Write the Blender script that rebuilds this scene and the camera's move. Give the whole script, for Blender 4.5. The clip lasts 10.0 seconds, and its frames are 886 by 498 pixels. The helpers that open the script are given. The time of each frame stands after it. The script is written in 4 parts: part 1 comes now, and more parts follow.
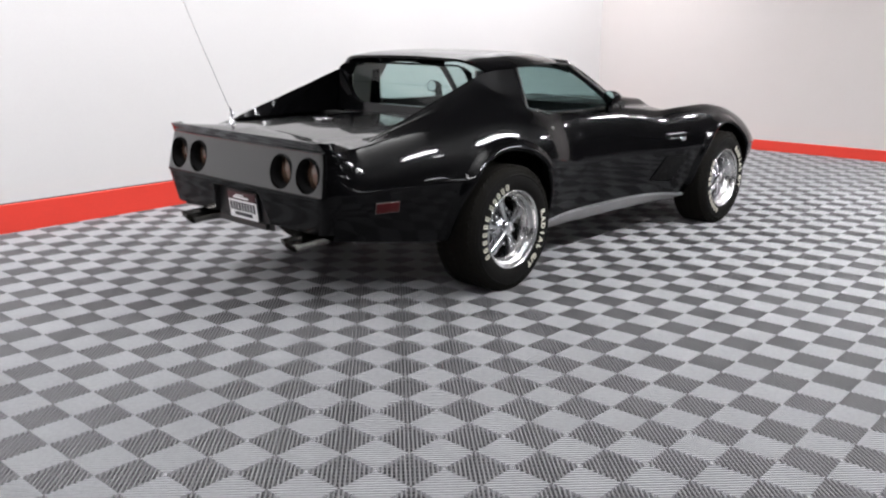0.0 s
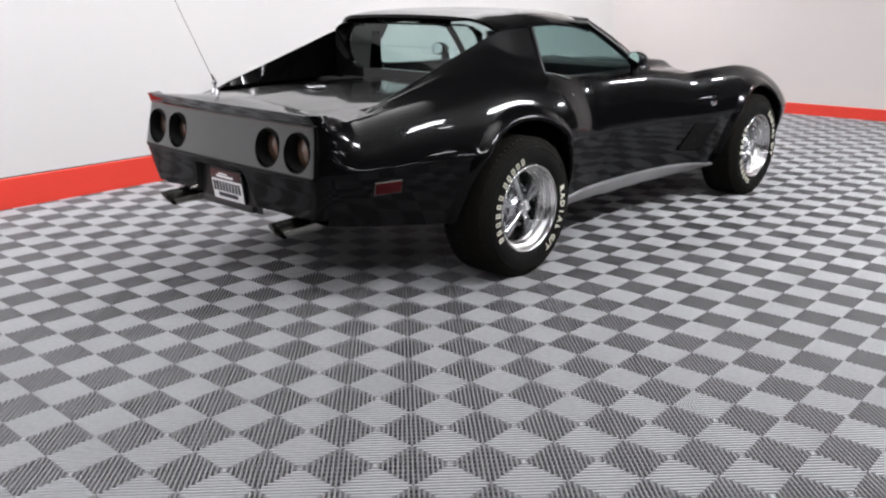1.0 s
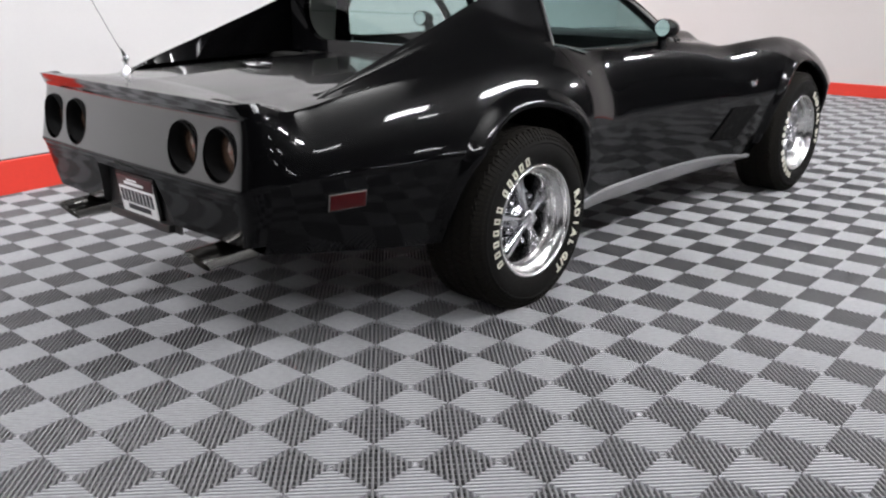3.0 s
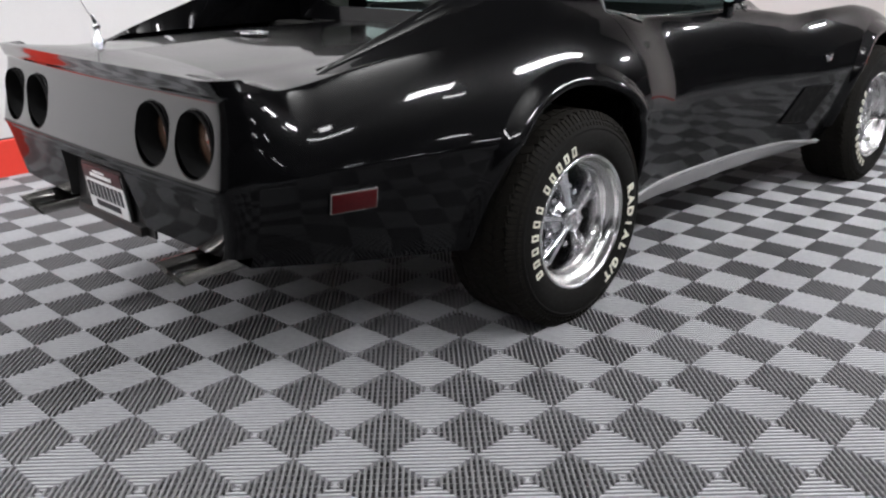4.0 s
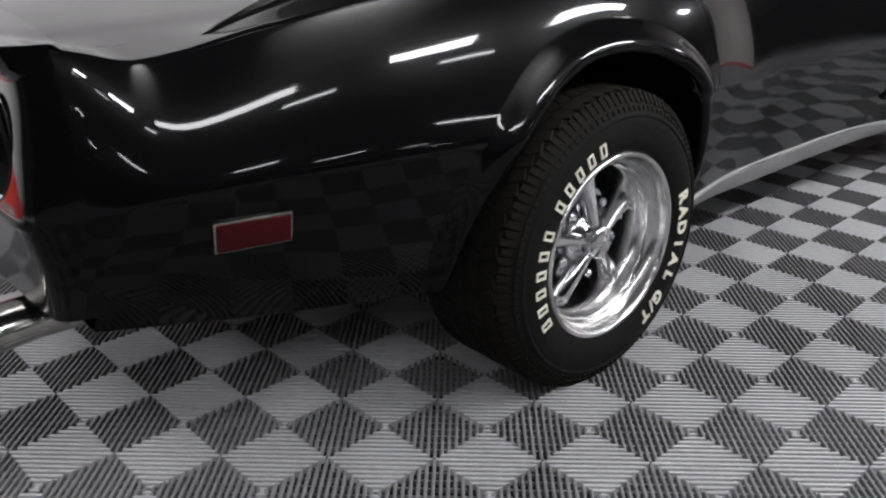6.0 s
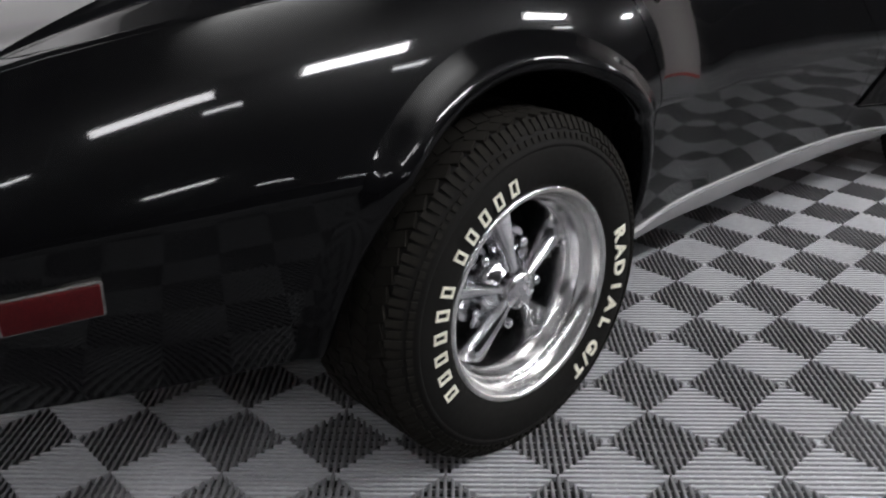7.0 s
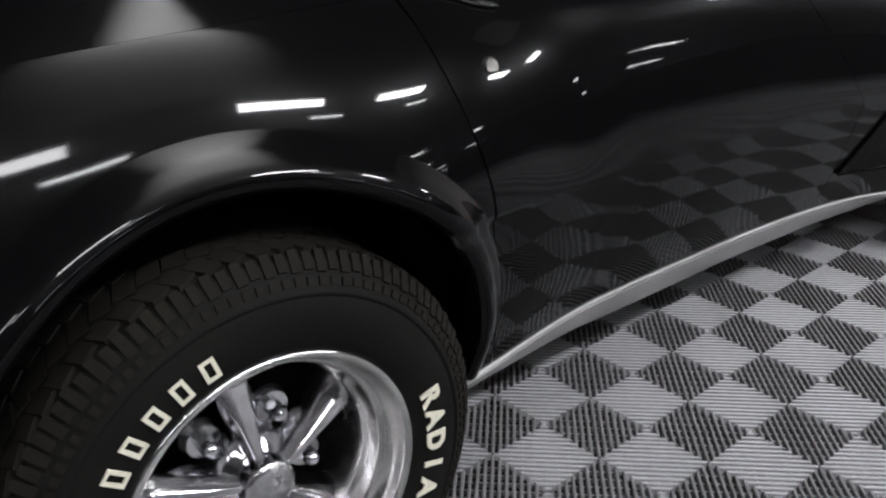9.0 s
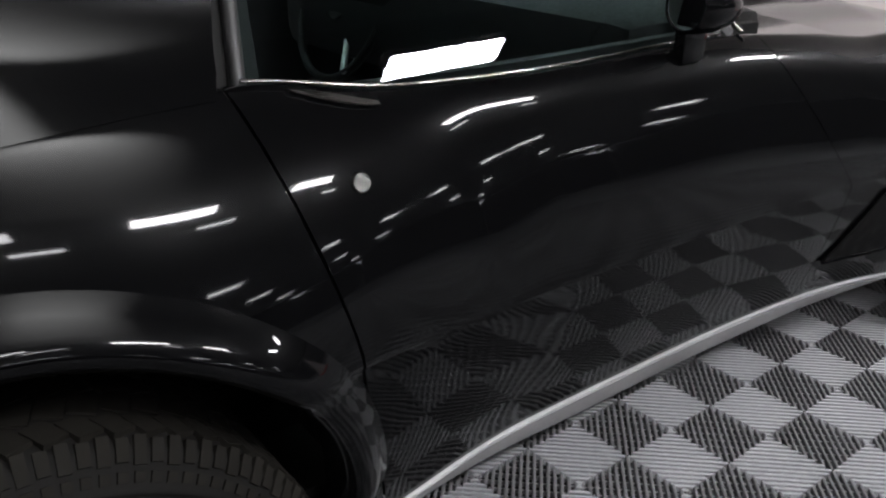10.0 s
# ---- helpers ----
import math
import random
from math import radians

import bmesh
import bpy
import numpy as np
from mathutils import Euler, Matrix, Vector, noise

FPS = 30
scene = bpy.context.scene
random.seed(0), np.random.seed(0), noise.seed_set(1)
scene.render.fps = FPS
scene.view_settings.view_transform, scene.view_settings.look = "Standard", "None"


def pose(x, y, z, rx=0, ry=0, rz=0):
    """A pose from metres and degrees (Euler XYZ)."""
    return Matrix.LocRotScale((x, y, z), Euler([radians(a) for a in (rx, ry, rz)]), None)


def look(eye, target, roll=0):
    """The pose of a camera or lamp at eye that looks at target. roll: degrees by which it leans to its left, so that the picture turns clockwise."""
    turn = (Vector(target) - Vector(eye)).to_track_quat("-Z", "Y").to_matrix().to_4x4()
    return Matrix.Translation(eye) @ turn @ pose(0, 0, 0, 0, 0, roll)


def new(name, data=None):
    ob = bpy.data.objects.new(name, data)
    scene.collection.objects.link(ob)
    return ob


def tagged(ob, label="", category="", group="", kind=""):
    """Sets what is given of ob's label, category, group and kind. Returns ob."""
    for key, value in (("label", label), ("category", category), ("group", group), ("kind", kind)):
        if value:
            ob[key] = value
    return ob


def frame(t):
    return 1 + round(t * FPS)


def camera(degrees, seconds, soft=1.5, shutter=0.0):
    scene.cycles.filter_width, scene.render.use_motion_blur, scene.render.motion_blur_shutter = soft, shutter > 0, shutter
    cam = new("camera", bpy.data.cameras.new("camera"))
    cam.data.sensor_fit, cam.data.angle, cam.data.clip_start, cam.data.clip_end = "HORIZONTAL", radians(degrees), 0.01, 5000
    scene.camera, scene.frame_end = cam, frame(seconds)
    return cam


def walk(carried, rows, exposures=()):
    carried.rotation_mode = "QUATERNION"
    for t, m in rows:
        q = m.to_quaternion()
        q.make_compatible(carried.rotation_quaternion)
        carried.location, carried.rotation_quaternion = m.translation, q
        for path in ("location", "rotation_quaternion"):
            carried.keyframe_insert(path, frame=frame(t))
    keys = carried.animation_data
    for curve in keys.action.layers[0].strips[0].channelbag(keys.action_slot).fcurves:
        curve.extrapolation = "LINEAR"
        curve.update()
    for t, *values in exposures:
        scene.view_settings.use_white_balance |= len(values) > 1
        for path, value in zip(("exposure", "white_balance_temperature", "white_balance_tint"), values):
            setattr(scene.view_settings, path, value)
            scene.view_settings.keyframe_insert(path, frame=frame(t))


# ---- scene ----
cam = camera(55.2, 10.0, soft=2.2)
PATH = [
    (0, (-2.895, -2.655, 1.318), (-1.436, -1.375, 0.832), 0.66),
    (0.5, (-2.745, -2.455, 1.319), (-1.286, -1.198, 0.779), 0.63),
    (1, (-2.55, -2.352, 1.291), (-1.122, -1.073, 0.724), 0.01),
    (1.5, (-2.341, -2.21, 1.273), (-0.924, -0.928, 0.682), -0.14),
    (2, (-2.168, -2.022, 1.223), (-0.725, -0.771, 0.631), -0.15),
    (2.5, (-2.015, -1.897, 1.217), (-0.571, -0.652, 0.615), -0.17),
    (4, (-1.468, -1.429, 1.12), (-0.089, -0.141, 0.458), -0.28),
    (4.5, (-1.31, -1.27, 1.101), (0.044, 0.017, 0.386), -0.38),
    (5, (-1.132, -1.215, 1.05), (0.159, 0.135, 0.334), -0.42),
    (5.5, (-0.961, -1.099, 1.051), (0.312, 0.242, 0.286), 0.2),
    (7, (-0.462, -0.941, 1.047), (0.814, 0.373, 0.245), -0.1),
    (7.5, (-0.263, -0.877, 1.042), (1.004, 0.436, 0.224), 0.5),
    (8, (-0.092, -0.835, 1.054), (1.179, 0.474, 0.233), -0.2),
    (8.5, (0.069, -0.821, 1.039), (1.328, 0.509, 0.236), -0.4),
    (9, (0.232, -0.859, 1.079), (1.418, 0.535, 0.271), -0.7),
    (9.5, (0.39, -0.834, 1.119), (1.552, 0.584, 0.321), -0.7),
    (10, (0.566, -0.755, 1.159), (1.721, 0.66, 0.344), 0.4),
]
walk(cam, [(t, look(eye, target, roll)) for t, eye, target, roll in PATH], exposures=((0, 0.2), (2.5, 0.22), (5, 0.08), (7, 0.0), (9.5, 0.0), (10, -0.08)))

import functools

# ---- light ----
world = bpy.data.worlds.new("world")
scene.world = world
world.use_nodes = True
world.node_tree.nodes["Background"].inputs[0].default_value = (0.006, 0.006, 0.007, 1)
world.node_tree.nodes["Background"].inputs[1].default_value = 1.0

LAMP_Z, LAMP_W = 4.3, 110.0
# a row of tubes along the open side of the car, eight feet from lamp to lamp: place along x and share of the full output
ROW_Y = -3.6
ROW = ((-7.35, 0.6), (-4.9, 0.65), (-2.46, 0.3), (-0.02, 0.55), (2.42, 1.6), (4.86, 1.85), (9.74, 1.9))
# lamps added out of view along the white wall: place along x, turn towards the wall and share; those behind the car
# hang more level and are stronger
WALL_FILL_Y, WALL_FILL_W = 2.0, 86.0
WALL_FILL = ((-5.6, 25, 1.5), (-2.6, 20, 1.65), (0.4, 62, 1.25), (3.4, 62, 1.3), (6.0, 62, 1.3))
# an uplight added out of view: its ceiling spot makes the paint's soft glow
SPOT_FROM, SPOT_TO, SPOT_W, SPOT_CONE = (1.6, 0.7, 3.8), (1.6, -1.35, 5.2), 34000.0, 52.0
# weaker lamps far back in the hall: row by row, y and places along x
HALL_ROWS = ((-9.4, (0.0, 4.86, 9.0, 14.0)), (-13.5, (2.4, 8.0, 13.0, 18.0)), (-18.0, (6.0, 12.0, 19.0)), (-22.6, (9.0, 16.0, 24.0)))


# ---- materials ----
def material(name, color, rough=0.5, metal=0.0, coat=0.0, spec=0.5, grain=0.0, scale=40.0, bump=0.0, wear=0.0, wear_scale=3.0, transmission=0.0, emit=0.0, per_object=0.0):
    """A principled material whose colour varies with a fine grain and a broad wear, with a bump of the grain."""
    m = bpy.data.materials.new(name)
    m.use_nodes = True
    nt = m.node_tree
    b = nt.nodes["Principled BSDF"]
    b.inputs["Base Color"].default_value = (*color, 1)
    b.inputs["Roughness"].default_value = rough
    b.inputs["Metallic"].default_value = metal
    b.inputs["Coat Weight"].default_value = coat
    b.inputs["Coat Roughness"].default_value = 0.02
    b.inputs["Specular IOR Level"].default_value = spec
    b.inputs["Transmission Weight"].default_value = transmission
    if emit:
        b.inputs["Emission Color"].default_value = (*color, 1)
        b.inputs["Emission Strength"].default_value = emit
    if grain or bump or wear or per_object:
        tc = nt.nodes.new("ShaderNodeTexCoord")
        n1 = nt.nodes.new("ShaderNodeTexNoise")
        n1.inputs["Scale"].default_value, n1.inputs["Detail"].default_value = scale, 5
        n2 = nt.nodes.new("ShaderNodeTexNoise")
        n2.inputs["Scale"].default_value, n2.inputs["Detail"].default_value = wear_scale, 4
        for n in (n1, n2):
            nt.links.new(tc.outputs["Object"], n.inputs["Vector"])
        value = None
        for source, amount in ((n1.outputs["Fac"], grain), (n2.outputs["Fac"], wear)):
            if amount:
                r = nt.nodes.new("ShaderNodeMapRange")
                r.inputs["From Min"].default_value, r.inputs["From Max"].default_value = 0.25, 0.75
                r.inputs["To Min"].default_value, r.inputs["To Max"].default_value = 1 - amount, 1 + amount
                nt.links.new(source, r.inputs["Value"])
                value = multiply(nt, value, r.outputs["Result"])
        if per_object:
            info = nt.nodes.new("ShaderNodeObjectInfo")
            r = nt.nodes.new("ShaderNodeMapRange")
            r.inputs["To Min"].default_value, r.inputs["To Max"].default_value = 1 - per_object, 1 + per_object
            nt.links.new(info.outputs["Random"], r.inputs["Value"])
            value = multiply(nt, value, r.outputs["Result"])
        if value:
            s = nt.nodes.new("ShaderNodeVectorMath")
            s.operation = "SCALE"
            s.inputs[0].default_value = color
            nt.links.new(value, s.inputs["Scale"])
            nt.links.new(s.outputs[0], b.inputs["Base Color"])
            if not emit and not coat:
                rr = nt.nodes.new("ShaderNodeMath")
                rr.operation = "MULTIPLY"
                rr.inputs[1].default_value = rough
                nt.links.new(value, rr.inputs[0])
                nt.links.new(rr.outputs[0], b.inputs["Roughness"])
        if bump:
            bn = nt.nodes.new("ShaderNodeBump")
            bn.inputs["Strength"].default_value = 1.0
            bn.inputs["Distance"].default_value = bump
            nt.links.new(n1.outputs["Fac"], bn.inputs["Height"])
            nt.links.new(bn.outputs[0], b.inputs["Normal"])
    return m


def multiply(nt, a, b):
    if a is None:
        return b
    m = nt.nodes.new("ShaderNodeMath")
    m.operation = "MULTIPLY"
    nt.links.new(a, m.inputs[0])
    nt.links.new(b, m.inputs[1])
    return m.outputs[0]


def glass_material(name, tint, rough=0.0):
    """Thin tinted window glass: clear to look through, glossy by the angle."""
    m = bpy.data.materials.new(name)
    m.use_nodes = True
    nt = m.node_tree
    nt.nodes.clear()
    out = nt.nodes.new("ShaderNodeOutputMaterial")
    mix = nt.nodes.new("ShaderNodeMixShader")
    facing = nt.nodes.new("ShaderNodeLayerWeight")
    facing.inputs["Blend"].default_value = 0.5
    power = nt.nodes.new("ShaderNodeMath")
    power.operation = "POWER"
    power.inputs[1].default_value = 4.5
    nt.links.new(facing.outputs["Facing"], power.inputs[0])
    fres = nt.nodes.new("ShaderNodeMapRange")
    fres.inputs["To Min"].default_value, fres.inputs["To Max"].default_value = 0.06, 1.0
    nt.links.new(power.outputs[0], fres.inputs["Value"])
    clear = nt.nodes.new("ShaderNodeBsdfTransparent")
    clear.inputs[0].default_value = (*tint, 1)
    gloss = nt.nodes.new("ShaderNodeBsdfGlossy")
    gloss.inputs["Roughness"].default_value = rough
    nt.links.new(fres.outputs[0], mix.inputs[0])
    nt.links.new(clear.outputs[0], mix.inputs[1])
    nt.links.new(gloss.outputs[0], mix.inputs[2])
    nt.links.new(mix.outputs[0], out.inputs[0])
    return m


PAINT = material("black paint", (0.002, 0.002, 0.0023), 0.26, spec=0.02, coat=0.72, bump=0.0011, scale=4.5, grain=0.15)
PAINT.node_tree.nodes["Principled BSDF"].inputs["Coat IOR"].default_value = 1.29
PAINT.node_tree.nodes["Principled BSDF"].inputs["Coat Roughness"].default_value = 0.045
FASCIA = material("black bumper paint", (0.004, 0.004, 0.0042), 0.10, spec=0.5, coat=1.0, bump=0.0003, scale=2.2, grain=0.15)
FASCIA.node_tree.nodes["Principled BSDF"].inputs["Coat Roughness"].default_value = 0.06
TRIM = material("black trim", (0.012, 0.012, 0.012), 0.45, grain=0.2, scale=200)
RUBBER = material("tyre rubber", (0.0078, 0.0075, 0.0070), 0.7, spec=0.08, grain=0.25, scale=90, wear=0.2, wear_scale=7, bump=0.0003)
RUBBER_TREAD = material("dusty tread rubber", (0.0120, 0.0111, 0.0094), 0.82, spec=0.08, grain=0.3, scale=70, wear=0.3, wear_scale=6, bump=0.0003)
LETTER = material("white rubber", (0.72, 0.70, 0.58), 0.6, grain=0.12, scale=120, wear=0.1, wear_scale=25)
CHROME = material("chrome", (0.74, 0.74, 0.76), 0.12, metal=1.0, wear=0.25, wear_scale=14, grain=0.1, scale=90)
RIM_CHROME = material("aged rim chrome", (0.66, 0.655, 0.65), 0.21, metal=1.0, wear=0.3, wear_scale=9, grain=0.12, scale=120)
CAP = material("satin chrome", (0.62, 0.62, 0.63), 0.24, metal=1.0, grain=0.15, scale=120, wear=0.3, wear_scale=40, bump=0.0004)
DULL = material("brushed aluminium", (0.55, 0.55, 0.55), 0.36, metal=1.0, grain=0.1, scale=160, wear=0.12)
SILL = material("silver grey sill", (0.36, 0.36, 0.36), 0.42, metal=0.35, grain=0.08, scale=120, wear=0.12, wear_scale=6)
STEEL = material("polished exhaust steel", (0.34, 0.33, 0.31), 0.20, metal=1.0, grain=0.15, scale=60, wear=0.2, wear_scale=9)
DARK = material("dark underside", (0.006, 0.006, 0.006), 0.85, spec=0.08, grain=0.3, scale=30)
RED_LENS = material("red lens", (0.042, 0.003, 0.004), 0.35, spec=0.12, coat=0.08, grain=0.25, scale=260, wear=0.15, wear_scale=30)
LAMP_LENS = material("smoked brown lamp lens", (0.085, 0.050, 0.034), 0.16, coat=1.0, grain=0.2, scale=220)
GLASS = glass_material("green tinted glass", (0.80, 0.87, 0.85))
GREEN_GLASS = glass_material("deep green tinted glass", (0.58, 0.72, 0.71))
MIRROR = material("mirror glass", (0.82, 0.85, 0.86), 0.01, metal=1.0)
VINYL = material("black vinyl", (0.010, 0.010, 0.010), 0.6, spec=0.12, grain=0.2, scale=180, bump=0.0004)
GREY_VINYL = material("grey vinyl", (0.34, 0.34, 0.32), 0.55, grain=0.1, scale=180, bump=0.0004)
CARPET = material("dark carpet", (0.018, 0.018, 0.017), 0.95, spec=0.1, grain=0.4, scale=400)
PLATE = material("white plate", (0.78, 0.78, 0.78), 0.35, grain=0.05, scale=60)
PLATE_INK = material("dark plate ink", (0.02, 0.02, 0.025), 0.4, grain=0.1)
PLATE_RED = material("dark red plate ink", (0.045, 0.012, 0.014), 0.4, grain=0.1)
# darker copy of the tile plastic: the turned ribs' shade is in its colour
TILE_SHADED = material("shaded grey floor plastic", (0.160, 0.160, 0.165), 0.60, grain=0.12, scale=55, wear=0.12, wear_scale=1.3)
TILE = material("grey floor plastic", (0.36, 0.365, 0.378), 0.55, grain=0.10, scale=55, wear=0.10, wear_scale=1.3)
TILE_GAP = material("near-black sheet below the ribs", (0.012, 0.012, 0.012), 0.9, grain=0.3, scale=20)
WALL = material("white wall paint", (0.68, 0.667, 0.66), 0.75, grain=0.012, scale=60, wear=0.02, wear_scale=0.7, bump=0.0004)
# slightly warmer and darker than the left wall's white
WALL_WARM = material("warmer wall white", (0.655, 0.612, 0.594), 0.75, grain=0.012, scale=60, wear=0.02, wear_scale=0.7, bump=0.0004)
RED_PAINT = material("red wall paint", (0.78, 0.052, 0.032), 0.45, grain=0.03, scale=50, wear=0.05, wear_scale=2)
DARK_WALL = material("dark hall wall", (0.035, 0.035, 0.037), 0.8, grain=0.2, scale=5, wear=0.2, wear_scale=0.8)
BAY_CEILING = material("dark grey ceiling paint", (0.10, 0.10, 0.10), 0.8, grain=0.05, scale=30, wear=0.08, wear_scale=0.7)
TUBE_GLOW = material("glowing lamp diffuser", (0.95, 0.96, 1.0), 0.5, emit=60.0)
HALL_FLOOR = material("grey hall floor", (0.30, 0.305, 0.315), 0.5, grain=0.12, scale=30, wear=0.15, wear_scale=0.8)
LAMP_CASE = material("lamp housing", (0.3, 0.3, 0.3), 0.5, grain=0.05)


# ---- builders ----
def mesh_from(name, verts, faces, mat, smooth=True, sharp=None):
    me = bpy.data.meshes.new(name)
    me.from_pydata([tuple(map(float, v)) for v in verts], [], faces)
    me.materials.append(mat)
    if smooth:
        me.polygons.foreach_set("use_smooth", [True] * len(me.polygons))
        if sharp:
            me.set_sharp_from_angle(angle=radians(sharp))
    me.update()
    return me


def put_mesh(name, me, parent=None, label=""):
    ob = new(name, me)
    ob.parent = parent
    return tagged(ob, label=label)


def part(name, bm, mat, parent=None, label="", sharp=35):
    """Links a bmesh as one mesh object under a thing or a part."""
    me = bpy.data.meshes.new(name)
    bmesh.ops.recalc_face_normals(bm, faces=bm.faces)
    bm.to_mesh(me)
    bm.free()
    me.materials.append(mat)
    me.polygons.foreach_set("use_smooth", [True] * len(me.polygons))
    me.set_sharp_from_angle(angle=radians(sharp))
    return put_mesh(name, me, parent, label)


def grid_faces(nu, nv, closed=False):
    last = nv if closed else nv - 1
    return [(i * nv + j, i * nv + (j + 1) % nv, (i + 1) * nv + (j + 1) % nv, (i + 1) * nv + j) for i in range(nu - 1) for j in range(last)]


def crisp_rim(me):
    """Marks a sheet's open edges as sharp, so that its rim does not round off the shading."""
    bm = bmesh.new()
    bm.from_mesh(me)
    for e in bm.edges:
        if e.is_boundary:
            e.smooth = False
    bm.to_mesh(me)
    bm.free()


def grid_part(name, pts, mat, parent=None, label="", closed=False, thick=0.0, sharp=None):
    """A surface from a grid of points; thick makes it a sheet of that depth."""
    pts = np.asarray(pts, float)
    nu, nv = pts.shape[:2]
    me = mesh_from(name, pts.reshape(-1, 3), grid_faces(nu, nv, closed), mat, sharp=sharp)
    if thick:
        crisp_rim(me)
    ob = put_mesh(name, me, parent, label)
    if thick:
        s = ob.modifiers.new("sheet", "SOLIDIFY")
        s.thickness, s.offset = thick, 0
    return ob


def box(bm, centre, size, bevel=0.0, rot=None):
    m = Matrix.Translation(centre) @ (rot or Matrix()) @ Matrix.Diagonal((*size, 1))
    made = bmesh.ops.create_cube(bm, size=1, matrix=m)["verts"]
    if bevel:
        edges = {e for v in made for e in v.link_edges}
        bmesh.ops.bevel(bm, geom=list(edges), offset=bevel, segments=2, affect="EDGES", profile=0.6)
    return bm


def box_part(name, centre, size, mat, parent=None, label="", bevel=0.004, rot=None):
    return part(name, box(bmesh.new(), centre, size, bevel, rot), mat, parent, label)


def lathe(profile, n=64, arc=None):
    """Turns (radius, depth) pairs round the y axis; depth is along -y."""
    pts = []
    for k in range(n):
        a = 2 * math.pi * k / n
        pts.append([(r * math.cos(a), -d, r * math.sin(a)) for r, d in profile])
    pts.append(pts[0])
    return pts


@functools.lru_cache(maxsize=None)
def slopes(xs, ys):
    h = [b - a for a, b in zip(xs, xs[1:])]
    d = [(b - a) / k for a, b, k in zip(ys, ys[1:], h)]
    m = [d[0]] + [0 if p * q <= 0 else (hp + hq) / (hp / p + hq / q) for p, q, hp, hq in zip(d, d[1:], h, h[1:])] + [d[-1]]
    return h, m


def curve_at(xs, ys, x):
    """A smooth curve through (xs, ys): cubic Hermite with monotone slopes."""
    h, m = slopes(tuple(xs), tuple(ys))
    k = min(max(bisect_left(xs, x) - 1, 0), len(h) - 1)
    t = (x - xs[k]) / h[k]
    if t < 0 or t > 1:
        e = 0 if t < 0 else -1
        return ys[e] + m[e] * (x - xs[e])
    return (2 * t**3 - 3 * t**2 + 1) * ys[k] + (t**3 - 2 * t**2 + t) * h[k] * m[k] + (3 * t**2 - 2 * t**3) * ys[k + 1] + (t**3 - t**2) * h[k] * m[k + 1]


def bisect_left(xs, x):
    return sum(1 for v in xs if v < x)


def spline_at(nodes, s):
    """Catmull-Rom through nodes at the parameter s (0 .. len - 1)."""
    n = len(nodes)
    k = int(min(max(math.floor(s), 0), n - 2))
    t = s - k
    p1, p2 = nodes[k], nodes[k + 1]
    p0 = nodes[k - 1] if k > 0 else (2 * p1[0] - p2[0], 2 * p1[1] - p2[1])
    p3 = nodes[k + 2] if k + 2 < n else (2 * p2[0] - p1[0], 2 * p2[1] - p1[1])
    return tuple(0.5 * (2 * b + (c - a) * t + (2 * a - 5 * b + 4 * c - d) * t * t + (3 * b - a - 3 * c + d) * t**3) for a, b, c, d in zip(p0, p1, p2, p3))


def sweep(path, radius, n=10, closed=False):
    """A round tube along a path."""
    path = [Vector(p) for p in path]
    rows = []
    for k, p in enumerate(path):
        a = path[k - 1] if (k or closed) else p
        b = path[(k + 1) % len(path)] if (k + 1 < len(path) or closed) else p
        d = (b - a).normalized()
        side = d.cross(Vector((0, 0, 1)))
        if side.length < 1e-3:
            side = d.cross(Vector((1, 0, 0)))
        side.normalize()
        up = side.cross(d)
        rows.append([tuple(p + radius * (math.cos(2 * math.pi * j / n) * side + math.sin(2 * math.pi * j / n) * up)) for j in range(n)])
    if closed:
        rows.append(rows[0])
    return rows


# ---- the hall ----
WALL_FRONT_X, HALL_BACK_X, HALL_SIDE_Y, CEILING_Z = 7.6, -14.0, -26.0, 5.2
LEFT_A, LEFT_B = Vector((-14.0, 2.48, 0)), Vector((7.6, 3.69, 0))


def wall(name, a, b, height, mat, label, thick=0.15, z0=0.0):
    """An upright wall whose inner face runs from a to b, thickened away from the hall."""
    d = (b - a).normalized()
    out = Vector((-d.y, d.x, 0))
    bm = bmesh.new()
    corners = [a, b, b + out * thick, a + out * thick]
    low = [bm.verts.new((p.x, p.y, z0)) for p in corners]
    top = [bm.verts.new((p.x, p.y, z0 + height)) for p in corners]
    bm.faces.new(low[::-1])
    bm.faces.new(top)
    for k in range(4):
        bm.faces.new((low[k], low[(k + 1) % 4], top[(k + 1) % 4], top[k]))
    ob = part(name, bm, mat, None, "", sharp=30)
    return tagged(ob, label=label, category="wall", kind="structure")


def band(name, a, b, height, depth, mat, label):
    d = (b - a).normalized()
    out = Vector((-d.y, d.x, 0))
    bm = bmesh.new()
    prof = [(-depth, 0), (-depth, height - 0.006), (-depth + 0.004, height), (-0.0005, height), (-0.0005, 0)]
    rows = [[bm.verts.new((*(p + out * o).xy, z)) for o, z in prof] for p in (a, b)]
    for k in range(len(prof) - 1):
        bm.faces.new((rows[0][k], rows[0][k + 1], rows[1][k + 1], rows[1][k]))
    ob = part(name, bm, mat, None, "", sharp=30)
    return tagged(ob, label=label, category="baseboard", kind="structure")


